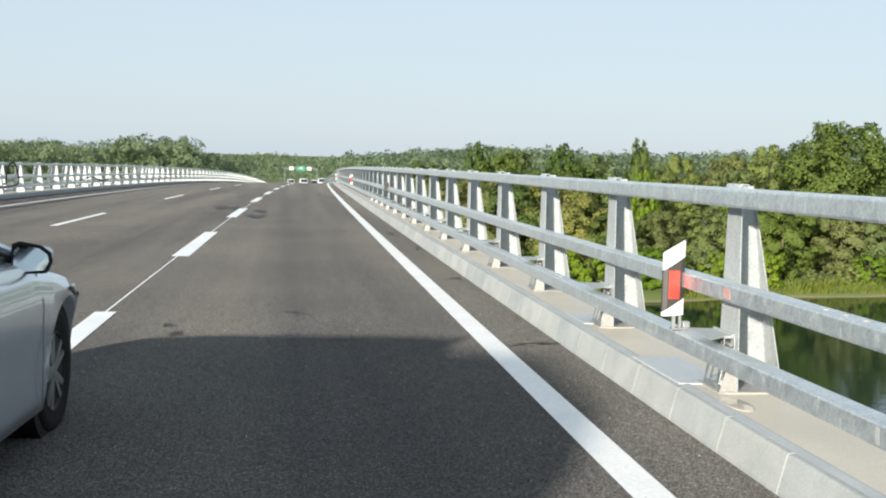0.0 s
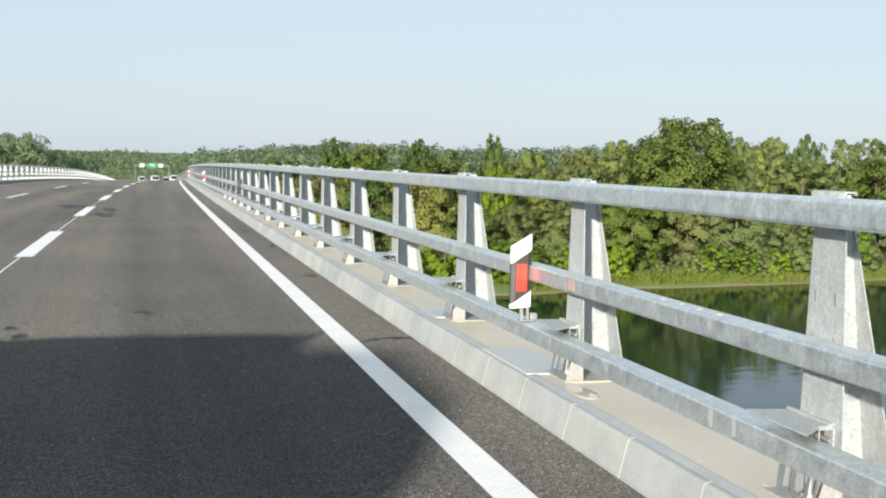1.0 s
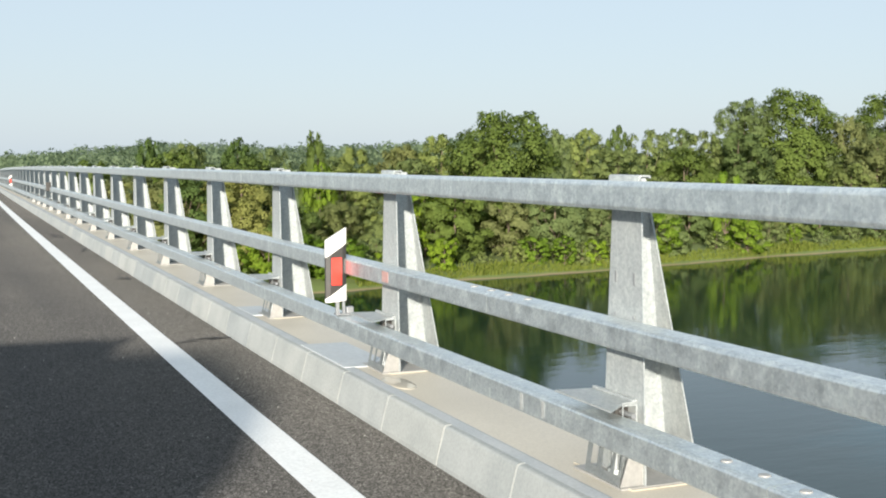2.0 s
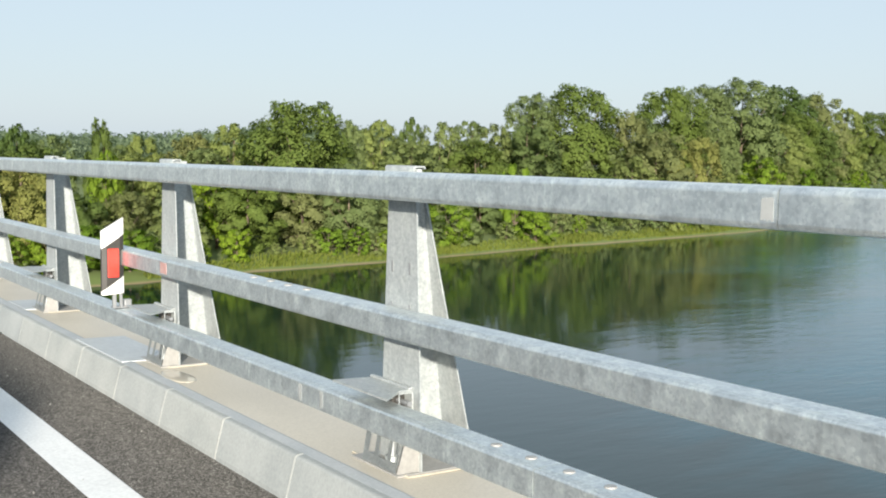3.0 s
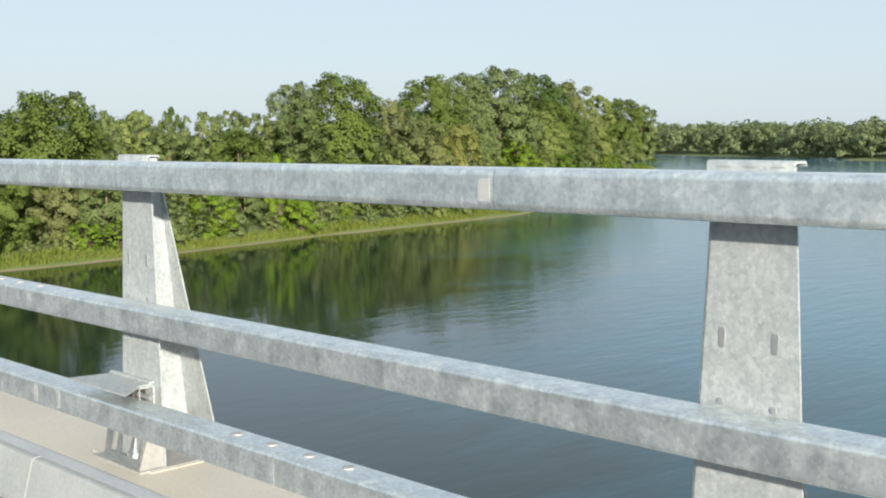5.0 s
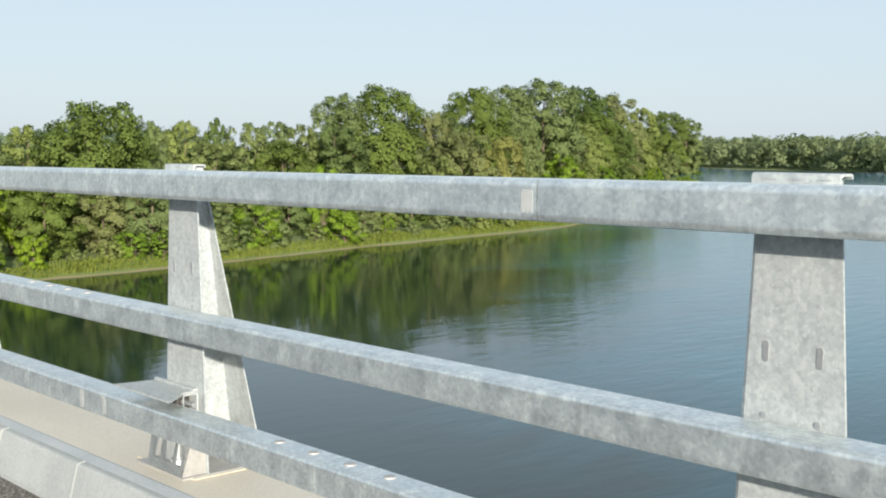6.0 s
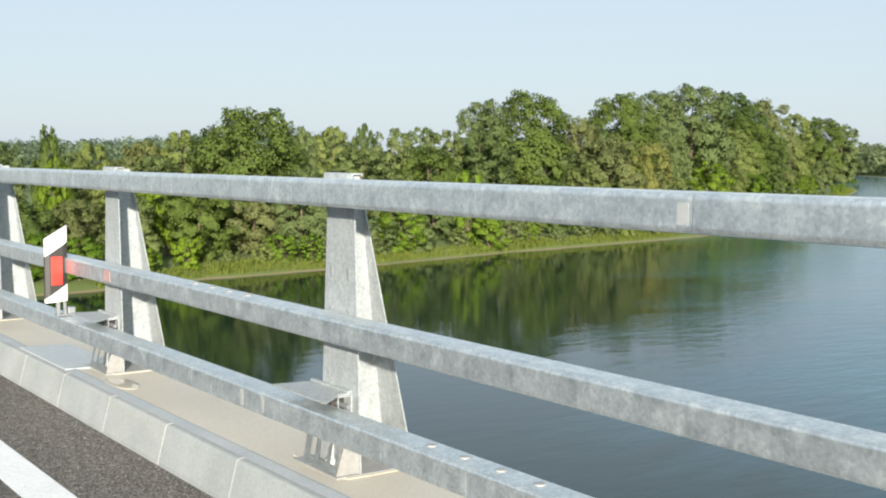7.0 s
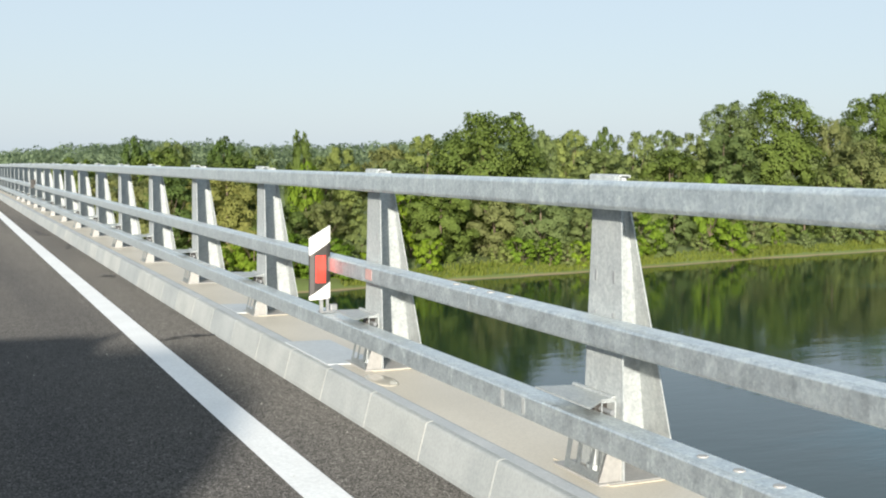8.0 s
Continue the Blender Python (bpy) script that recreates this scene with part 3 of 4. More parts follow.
for i in range(420):
    bearing = g.uniform(-15.5, -4.2)
    y = g.uniform(330, 430)
    top = 0.1 if bearing < -8.3 else 0.4 if bearing < -5.2 else -0.05
    s3.append((y * math.tan(radians(bearing)), y, (12.8 + y * math.tan(radians(top))) * g.uniform(0.62, 1.12)))
s3 = [s for s in s3 if abs(s[0] - bend(s[1]) + 4) > 16]
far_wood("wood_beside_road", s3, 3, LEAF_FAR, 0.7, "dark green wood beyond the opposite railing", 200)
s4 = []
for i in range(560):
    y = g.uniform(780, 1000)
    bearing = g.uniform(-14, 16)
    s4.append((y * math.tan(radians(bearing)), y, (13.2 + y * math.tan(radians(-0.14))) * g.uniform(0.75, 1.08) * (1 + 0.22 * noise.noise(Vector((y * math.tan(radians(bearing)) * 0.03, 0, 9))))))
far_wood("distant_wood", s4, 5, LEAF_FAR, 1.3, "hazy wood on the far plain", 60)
# grass and reeds along the waterline
gs = []
for i in range(34000):
    bb = g.uniform(2, 54)
    gs.append(bb)
P, F, n = [], [], 0
for bb in gs:
    x0 = 40 + (bb - 2) / 52 * 380
    y0 = bank_y(x0) + 0.9 + abs(g.normal(0, 2.0))
    z0 = land_height(x0, y0)
    h = g.uniform(0.12, 0.45) + (0.35 if noise.noise(Vector((x0 * 0.11, y0 * 0.11, 5))) > 0.12 else 0)
    a = g.uniform(0, 6.28)
    dx, dy = math.cos(a) * 0.06, math.sin(a) * 0.06
    P += [(x0 - dx, y0 - dy, z0 - 0.1), (x0 + dx, y0 + dy, z0 - 0.1), (x0 + dx * 0.7 + 0.1, y0 + dy * 0.7, z0 + h), (x0 - dx * 0.7 + 0.1, y0 - dy * 0.7, z0 + h * 0.9)]
    F.append((n, n + 1, n + 2, n + 3))
    n += 4
tagged(link("bank_grass", P, F, GRASS), "tall yellow-green grass along the waterline", "grass", kind="stuff")


# ---- railing ----
def half_width(z):
    return 0.110 + (1.04 - z) * 0.052


def depth_at(z):
    return 0.175 + (0.835 - z) * 0.14


def post_mesh():
    """A tapered folded channel: front flange, one web on the far side and a back flange."""
    bm = bmesh.new()
    th = 0.006

    def ring(z):
        w, d = half_width(z), depth_at(z) + 0.02
        e = 0.05 - (0.85 - z) * 0.14
        pts = [(0.0, -w), (0.0, w - 0.012), (0.004, w - 0.003), (0.012, w), (d - 0.012, w), (d - 0.003, w - 0.004), (d, w - 0.012), (d, e), (d - th, e),
               (d - th, w - 0.016), (d - 0.016, w - th), (0.016, w - th), (th, w - 0.016), (th, -w)]
        return [bm.verts.new((px, py, z)) for px, py in pts]
    rings = [ring(z) for z in (0.0, 0.3, 0.6, 0.9, 1.18)]
    n = len(rings[0])
    for a, b_ in zip(rings, rings[1:]):
        for i in range(n):
            j = (i + 1) % n
            bm.faces.new((a[i], a[j], b_[j], b_[i]))
    bm.faces.new(rings[0])
    bm.faces.new(rings[-1][::-1])
    return bm


def wedge_post_mesh():
    """The post of the opposite railing: a folded channel that widens to both sides towards its foot."""
    bm = bmesh.new()
    th = 0.008

    def ring(z):
        h = 0.09 + (1.18 - z) * 0.135
        return [bm.verts.new((px + 0.12, py, z)) for px, py in ((-h, -0.10), (-h, 0.10), (h, 0.10), (h, -0.10), (h - th, -0.10), (h - th, 0.10 - th), (-h + th, 0.10 - th), (-h + th, -0.10))]
    lo, hi = ring(0.0), ring(1.18)
    for i in range(8):
        j = (i + 1) % 8
        bm.faces.new((lo[i], lo[j], hi[j], hi[i]))
    bm.faces.new(lo)
    bm.faces.new(hi[::-1])
    return bm


def slot_mesh():
    bm = bmesh.new()
    prism(bm, [(0.008 * math.cos(a), 0.80 + (0.016 if math.sin(a) > 0 else -0.016) + 0.008 * math.sin(a)) for a in [i * math.pi / 6 for i in range(12)]], 0, -0.0015, 0.004)
    return bm


def rivet_mesh():
    bm = bmesh.new()
    prism(bm, [(0.008 * math.cos(a), 0.656 + 0.007 * math.sin(a)) for a in [i * math.pi / 5 for i in range(10)]], 0, -0.003, 0.004)
    return bm


def cap_mesh():
    """The folded cap over the top rail, open at its sides."""
    bm = bmesh.new()
    prism(bm, [(-0.012, 1.13), (-0.012, 1.199), (-0.006, 1.205), (0.036, 1.205), (0.041, 1.202), (0.041, 1.193), (0.037, 1.193), (0.035, 1.199), (0.002, 1.199), (-0.006, 1.195), (-0.006, 1.13)], 1, -0.106, 0.106)
    return bm


def base_mesh():
    bm = bmesh.new()
    box(bm, -0.105, -0.165, -0.008, 0.28, 0.20, 0.006, 0.002)
    return bm


def nut_mesh():
    bm = bmesh.new()
    rod(bm, (0, 0, 0.010), (0, 0, 0.045), 0.02, 0.016, 6)
    return bm


def slotted_plate_mesh():
    """The leaning plate with three slots under the lowest rail."""
    bm = bmesh.new()
    ys = [-0.138, -0.124, -0.089, -0.064, 0.005, 0.035, 0.085, 0.12]
    zs = [0.0, 0.040, 0.150, 0.20]
    holes = {(1, 1), (3, 1), (5, 1)}
    grid = {(i, j): bm.verts.new((-0.10 + 0.30 * z, y + 0.22 * z, z)) for i, y in enumerate(ys) for j, z in enumerate(zs)}
    fs = [bm.faces.new((grid[i, j], grid[i + 1, j], grid[i + 1, j + 1], grid[i, j + 1])) for i in range(len(ys) - 1) for j in range(len(zs) - 1) if (i, j) not in holes]
    bmesh.ops.solidify(bm, geom=fs, thickness=0.008)
    return bm


def gusset_mesh():
    """The folded end of the slotted plate, running back to the post."""
    bm = bmesh.new()
    prism(bm, [(-0.098, 0.0), (0.0, 0.0), (0.0, 0.085), (-0.060, 0.125)], 1, -0.146, -0.139)
    return bm


def arm_mesh():
    """The folded spacer arm that carries the lowest rail."""
    bm = bmesh.new()
    prism(bm, [(0.0, -0.09), (0.0, 0.20), (-0.175, 0.23), (-0.175, -0.20), (-0.065, -0.10), (-0.065, -0.09)], 2, 0.330, 0.338)
    return bm


def arm_box_mesh():
    bm = bmesh.new()
    ys, zs = [-0.064, -0.059, -0.005, 0.0], [0.25, 0.256, 0.325, 0.331]
    grid = {(i, j): bm.verts.new((x, -0.098, z)) for i, x in enumerate(ys) for j, z in enumerate(zs)}
    fs = [bm.faces.new((grid[i, j], grid[i + 1, j], grid[i + 1, j + 1], grid[i, j + 1])) for i in range(3) for j in range(3) if (i, j) != (1, 1)]
    bmesh.ops.solidify(bm, geom=fs, thickness=0.12)
    return bm


# black block added inside the arm box to stand for its shaded hollow
def arm_shade_mesh():
    bm = bmesh.new()
    box(bm, -0.060, -0.045, 0.256, -0.004, 0.015, 0.325, 0.004)
    return bm


def flange_fold_mesh():
    bm = bmesh.new()
    box(bm, -0.020, -0.10, 0.337, 0.0, 0.205, 0.349, 0.004)
    return bm


def bolt_mesh():
    bm = bmesh.new()
    rod(bm, (-0.033, -0.13, 0.292), (-0.033, 0.05, 0.292), 0.011, 0.011, 8)
    return bm


def anchor_mesh():
    bm = bmesh.new()
    rod(bm, (-0.045, -0.02, 0.004), (-0.045, -0.02, 0.045), 0.030, 0.028, 6)
    rod(bm, (-0.045, -0.02, 0.045), (-0.045, -0.02, 0.11), 0.015, 0.015, 8)
    return bm


def data_of(bm, name, material):
    me = bpy.data.meshes.new(name)
    bmesh.ops.recalc_face_normals(bm, faces=bm.faces)
    bm.to_mesh(me)
    bm.free()
    me.materials.append(material)
    return me


WEDGE = data_of(wedge_post_mesh(), "post", STEEL)
POST, CAP, BASE = data_of(post_mesh(), "post", STEEL), data_of(cap_mesh(), "cap", STEEL), data_of(base_mesh(), "base_plate", BOLT_ZINC)
ARM, PLATE, SLOT = data_of(arm_mesh(), "spacer_arm", STEEL), data_of(slotted_plate_mesh(), "slotted_plate", STEEL), data_of(slot_mesh(), "slot", DARK_STEEL)
ARM_BOX, FOLD, RIVET = data_of(arm_box_mesh(), "arm_box", STEEL), data_of(flange_fold_mesh(), "arm_fold", STEEL), data_of(rivet_mesh(), "rivet", DARK_STEEL)
ARM_SHADE = data_of(arm_shade_mesh(), "rubber_block", BLACK_PLASTIC)
GUSSET = data_of(gusset_mesh(), "gusset", BOLT_ZINC)
BOLT, NUT, ANCHOR = data_of(bolt_mesh(), "bolt", DARK_STEEL), data_of(nut_mesh(), "nut", STEEL), data_of(anchor_mesh(), "anchor_bolt", STEEL)


bm = bmesh.new()
box(bm, -0.0128, -0.017, 1.1895, -0.0105, 0.017, 1.1920)
SLIT = data_of(bm, "cap_slit", DARK_STEEL)


def child(name, data, parent, label=""):
    ob = new(name, data)
    ob.parent = parent
    return tagged(ob, label)


def rail_profile(f, side, front, back, z_lo, z_hi, r):
    """A rolled box rail: rounded corners and a shallow groove along the front of its top."""
    w = front - back
    pts = []
    for cx, cz, a0 in ((r, z_hi - r, 90), (r, z_lo + r, 180), (w - 0.010, z_lo + 0.010, 270), (w - 0.010, z_hi - 0.010, 0)):
        rr = r if cx == r else 0.010
        for i in range(7):
            a = radians(a0 + 15 * i)
            pts.append((cx + rr * math.cos(a), cz + rr * math.sin(a)))
    pts += [(r + 0.017, z_hi), (r + 0.013, z_hi - 0.0022), (r + 0.007, z_hi - 0.0022), (r + 0.003, z_hi)]
    return [(f - side * (front - px), pz) for px, pz in pts]


def railing(label, flange, side, y_first, y_last, z0, detail_to, pitch=PITCH, start=FIRST, shape=None):
    """Posts and three box rails; side is 1 where the drop lies to the east."""
    root = empty("bridge_railing", label=label, category="railing")
    k = math.ceil((y_first - start) / pitch)
    while start + k * pitch < y_last:
        y = start + k * pitch
        post = child("post", shape or POST, root)
        p = on_deck(flange, y, z0)
        post.matrix_basis = pose(p.x, p.y, p.z, 0, 0, 0) @ Matrix.Diagonal((side, 1, 1, 1))
        child("cap", CAP, post).location = (0, 0, -0.012)
        if y < 3 and side > 0:
            for dy in (-0.068, 0.0, 0.062):
                child("cap_slit", SLIT, post).location = (0, dy, -0.012)
        if y < detail_to:
            for nm, data in (("base_plate", BASE), ("spacer_arm", ARM), ("arm_box", ARM_BOX), ("rubber_block", ARM_SHADE), ("arm_fold", FOLD), ("slotted_plate", PLATE), ("gusset", GUSSET), ("bolt", BOLT), ("anchor_bolt", ANCHOR)):
                child(nm, data, post).location = (0, 0, 0.025 if nm in ("base_plate", "slotted_plate", "gusset", "anchor_bolt") else 0)
            for dy in (-0.066, 0.066):
                child("slot", SLOT, post).location = (0, dy, 0)
                child("rivet", RIVET, post).location = (0, dy, 0)
            for dx, dy in ((0.24, -0.15), (0.24, 0.22)):
                child("nut", NUT, post).location = (dx, dy, 0.025)
        k += 1
    f = flange
    for z_lo, z_hi, front, back, first, name in ((1.232, 1.336, 0.125, 0.004, 1.90, "top_rail"), (0.715, 0.810, 0.125, 0.004, 4.85, "middle_rail"), (0.352, 0.452, 0.17, 0.05, 2.78, "lowest_rail")):
        y = first - 3 * PITCH
        while y < y_last:
            e = min(y + 3 * PITCH - 0.004, y_last)
            prof_ = rail_profile(f, side, front, back, z_lo, z_hi, 0.017 if name == "top_rail" else 0.012)
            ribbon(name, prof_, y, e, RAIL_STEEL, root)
            if -6 < y < 40 and side > 0:
                xs = sorted((f - side * front, f - side * back))
                ribbon("joint_sleeve", rounded(xs[0] + 0.006, z_lo + 0.006, xs[1] - 0.006, z_hi - 0.006, 0.02), y - 0.25, y + 0.25, DARK_STEEL, root)
                if name != "top_rail":
                    for dy in (-0.28, -0.09, 0.10, 0.29):
                        c = on_deck((xs[0] + xs[1]) / 2 + 0.01, y + dy, 0)
                        bm = bmesh.new()
                        rod(bm, c + Vector((0, 0, z_hi - 0.002)), c + Vector((0, 0, z_hi + 0.004)), 0.021, 0.018, 16)
                        part("rail_bolt", bm, BOLT_ZINC, root, "flat round bolt head")
                        bm = bmesh.new()
                        rod(bm, c + Vector((0, 0, z_lo + 0.001)), c + Vector((0, 0, z_lo - 0.014)), 0.013, 0.012, 6)
                        part("rail_nut", bm, RAIL_STEEL, root, "hexagonal nut under the rail")
            y += 3 * PITCH
    return root


railing("galvanized steel bridge railing with three box rails", FLANGE, 1, -7, 325, 0.165, 42)
railing("galvanized steel railing along the opposite bridge edge", -11.4, -1, 12, 325, 0.165, 0, 3.4, 49.6, WEDGE)
railing("galvanized steel railing of the neighbouring bridge", -13.3, -1, 12, 325, 0.165, 0, 3.4, 51.0, WEDGE)
tagged(ribbon("neighbour_deck", [(-14.4, -0.5), (-14.4, 0.16), (-12.9, 0.16), (-12.9, -0.5)], -150, FAR_END, CONCRETE), "concrete edge of the neighbouring bridge", "bridge deck", kind="structure")

# ---- kerbs ----
kerb = tagged(ribbon("kerb_bed", [(2.072, -0.05), (2.072, 0.176), (2.148, 0.180), (2.148, -0.05)], -150, FAR_END, MORTAR), "pale mortar bed between the kerb stones", "kerb", kind="structure")
lk = tagged(ribbon("left_kerb", [(LEFT_X - 0.12, -0.05), (LEFT_X - 0.12, 0.165), (LEFT_X - 0.02, 0.165), (LEFT_X + 0.02, 0.13), (LEFT_X + 0.03, -0.05)], -60, FAR_END, KERB), "grey concrete kerb under the opposite railing", "kerb", kind="structure")
prof = [(2.014, -0.05), (2.020, 0.02), (2.060, 0.176), (2.066, 0.184), (2.075, 0.187), (2.10, 0.188), (2.10, -0.05)]
STONE = 0.762
for k in range(-8, 110):
    ribbon("kerb_stone", prof, 4.215 + STONE * k + 0.007, 4.215 + STONE * (k + 1) - 0.007, KERB, kerb)
ribbon("kerb_stones_far", prof, 4.215 + STONE * 110, FAR_END, KERB, kerb)
ribbon("kerb_edging", [(2.098, 0.10), (2.098, 0.1885), (2.150, 0.1935), (2.158, 0.1925), (2.158, 0.10)], -60, FAR_END, KERB_TOP, kerb)

# ---- delineator on the lowest rail ----
dl = empty("delineator_post", pose(*on_deck(2.165, 6.97, 0)), label="white road delineator with black band and red reflector", category="delineator")


def slab(z_l0, z_r0, z_l1, z_r1, w=0.0664, t=0.017):
    bm = bmesh.new()
    lo = [(-w, -t * 0.3, z_l0), (-w * 0.6, -t, z_l0 + (z_r0 - z_l0) * 0.2), (w * 0.6, -t, z_l0 + (z_r0 - z_l0) * 0.8), (w, -t * 0.3, z_r0), (w, t, z_r0), (-w, t, z_l0)]
    hi = [(p[0], p[1], z_l1 + (z_r1 - z_l1) * (p[0] / w + 1) / 2) for p in lo]
    a, b_ = [bm.verts.new(p) for p in lo], [bm.verts.new(p) for p in hi]
    bm.faces.new(a)
    bm.faces.new(b_[::-1])
    for i in range(6):
        bm.faces.new((a[i], a[(i + 1) % 6], b_[(i + 1) % 6], b_[i]))
    return bm


part("top_cap", slab(0.819, 0.905, 0.925, 1.004), WHITE_PLASTIC, dl, "white slanted top")
part("black_band", slab(0.563, 0.653, 0.819, 0.905), BLACK_PLASTIC, dl, "dark band")
part("foot", slab(0.539, 0.548, 0.563, 0.653), WHITE_PLASTIC, dl, "white lower end")
bm = bmesh.new()
box(bm, -0.034, -0.024, 0.646, 0.033, -0.0165, 0.819, 0.003)
part("reflector", bm, RED_REFLECTOR, dl, "red reflector")
bm = bmesh.new()
prism(bm, [(0.0, 0.462), (0.022, 0.462), (0.022, 0.552), (0.0, 0.548)], 1, 0.0, 0.014)
prism(bm, [(0.044, 0.462), (0.062, 0.462), (0.058, 0.575), (0.044, 0.575)], 1, 0.004, 0.018)
box(bm, 0.0, -0.012, 0.456, 0.118, 0.045, 0.466, 0.003)
box(bm, 0.072, 0.0, 0.466, 0.116, 0.04, 0.506, 0.004)
part("bracket", bm, DARK_STEEL, dl, "galvanized clamp")
for far_y in (56.66, 106.66):
    tagged(copy_thing(dl, pose(*on_deck(2.165, far_y, 0))), group="delineators on the railing")
tagged(dl, group="delineators on the railing")
bm = bmesh.new()
q = on_deck(FLANGE - 0.15, 31.5, 0.84)
box(bm, q.x - 0.06, q.y - 0.05, q.z - 0.12, q.x + 0.06, q.y + 0.05, q.z + 0.10, 0.01)
tagged(part("marker_box", bm, BLACK_PLASTIC), "small dark box fixed to the middle rail", "box")
c = on_deck(FLANGE - 0.125, 6.21, 0)
bm = bmesh.new()
box(bm, c.x - 0.0015, c.y - 0.05, c.z + 0.733, c.x + 0.001, c.y + 0.05, c.z + 0.793)
tagged(part("red_paint_mark", bm, RED_MARK), "faded red paint mark on the middle rail", "paint mark")

# ---- small things on the walkway ----
def cover(x0, y0, x1, y1, z=0.191):
    bm = bmesh.new()
    a, b_, c, d = on_deck(x0, y0), on_deck(x1, y0 - 0.05), on_deck(x1, y1 - 0.05), on_deck(x0, y1)
    lo = [bm.verts.new(v + Vector((0, 0, z - 0.004))) for v in (a, b_, c, d)]
    hi = [bm.verts.new(v + Vector((0, 0, z + 0.005))) for v in (a, b_, c, d)]
    bm.faces.new(lo[::-1])
    bm.faces.new(hi)
    for i in range(4):
        bm.faces.new((lo[i], lo[(i + 1) % 4], hi[(i + 1) % 4], hi[i]))
    bmesh.ops.bevel(bm, geom=bm.edges[:], offset=0.002, segments=1, affect="EDGES")
    return tagged(part("cover_plate", bm, PLATE_STEEL), "flat grey metal cover plate lying on the walkway", "cover plate")


cover(2.10, 6.60, 2.40, 7.55)
cover(2.16, 9.15, 2.36, 9.75)
bm = bmesh.new()
bmesh.ops.create_uvsphere(bm, u_segments=28, v_segments=10, radius=1, matrix=Matrix.Translation(on_deck(2.225, 6.02, 0.191)) @ Matrix.Diagonal((0.075, 0.19, 0.007, 1)))
tagged(part("resin_blister", bm, PUDDLE, smooth=True), "shiny resin blister on the walkway coating", "resin patch")
r7 = random.Random(7)
for y, n in ((FIRST + PITCH, 3), (FIRST + 2 * PITCH, 2), (FIRST + 3 * PITCH, 3)):
    cu = bpy.data.curves.new("sealant_bead", "CURVE")
    cu.dimensions, cu.bevel_depth = "3D", 0.0035
    sp = cu.splines.new("POLY")
    pts = [(2.275, 0.265), (2.274, 0.1), (2.276, -0.05), (2.276, -0.19), (2.4, -0.192), (2.62, -0.19)]
    sp.points.add(len(pts) - 1)
    for q, (px, py) in zip(sp.points, pts):
        q.co = (*(on_deck(px + r7.uniform(-0.008, 0.008), y + py + r7.uniform(-0.008, 0.008), 0.1925)), 1)
    cu.materials.append(RUST)
    tagged(new("sealant_bead", cu), "yellowish sealant bead round a post's base plate", "sealant")


# ---- black cable slung over the opposite railing ----
def cable(name, points, r=0.03):
    cu = bpy.data.curves.new(name, "CURVE")
    cu.dimensions, cu.bevel_depth, cu.bevel_resolution = "3D", r, 2
    sp = cu.splines.new("NURBS")
    sp.points.add(len(points) - 1)
    sp.use_endpoint_u = True
    for q, pt in zip(sp.points, points):
        q.co = (*pt, 1)
    cu.materials.append(BLACK_TRIM)
    return tagged(new(name, cu), "black cable hanging over the opposite railing", "cable")


cable("cable", [on_deck(-11.2, y, z) for y, z in ((46.2, 0.5), (46.3, 1.0), (46.9, 1.42), (47.8, 1.3), (48.4, 0.6), (47.9, 0.4), (46.0, 0.42), (44.5, 0.40))])
cable("cable", [on_deck(-11.2, y, z) for y, z in ((38.0, 0.42), (38.6, 0.30), (40.2, 0.30), (41.2, 0.45), (42.5, 0.5))])
cable("cable", [on_deck(-11.2, y, z) for y, z in ((62.0, 0.6), (64.0, 0.75), (65.5, 0.45), (68.0, 0.40), (69.0, 0.55))])


# ---- tar stains and crumbs on the asphalt ----
STAIN = two_scale("tar_stain", (0.016, 0.016, 0.017), (0.05, 0.048, 0.046), 50, 4, 0.8, relief=0.3)
r9 = random.Random(9)


def stain(x, y, rx, ry, turn=0.0):
    n, pts, faces = 11, [], []
    for j in range(9):
        cu, cv = r9.uniform(-0.8, 0.8) * rx, r9.uniform(-0.8, 0.8) * ry
        size = r9.uniform(0.15, 0.5) if ry < 0.85 else r9.uniform(0.5, 0.9)
        for i in range(n):
            a = i * 6.2832 / n
            k = r9.uniform(0.3, 1.0) * size
            u, v = cu + rx * k * math.cos(a), cv + ry * k * math.sin(a)
            pts.append(on_deck(x + u * math.cos(turn) - v * math.sin(turn), y + u * math.sin(turn) + v * math.cos(turn), 0.0035 + 0.0003 * j))
        faces.append(tuple(range(j * n, j * n + n)))
    tagged(link("tar_stain", pts, faces, STAIN), "dark tar stain on the asphalt", "stain", kind="structure")


for x, y, rx, ry, t in ((-0.2, 11.4, 0.13, 0.12, 0.3), (-0.05, 11.2, 0.08, 0.08, 0), (-1.1, 9.95, 0.10, 0.16, 0.4), (-1.22, 10.5, 0.05, 0.2, 0.1), (1.88, 14.6, 0.09, 0.35, 0.1), (1.90, 19.9, 0.07, 0.5, 0),
                        (-2.4, 37.5, 0.38, 1.6, 0), (-1.25, 31.9, 0.25, 1.1, 0), (-1.35, 35.0, 0.2, 0.9, 0), (0.25, 9.6, 0.16, 0.05, 0), (1.7, 9.3, 0.35, 0.09, 0.2), (1.8, 24.0, 0.1, 0.8, 0)):
    stain(x, y, rx, ry, t)
CRUMB = two_scale("pale_stone_chip", (0.28, 0.27, 0.25), (0.42, 0.40, 0.37), 60, 8, 0.9)
v_, f_ = [], []
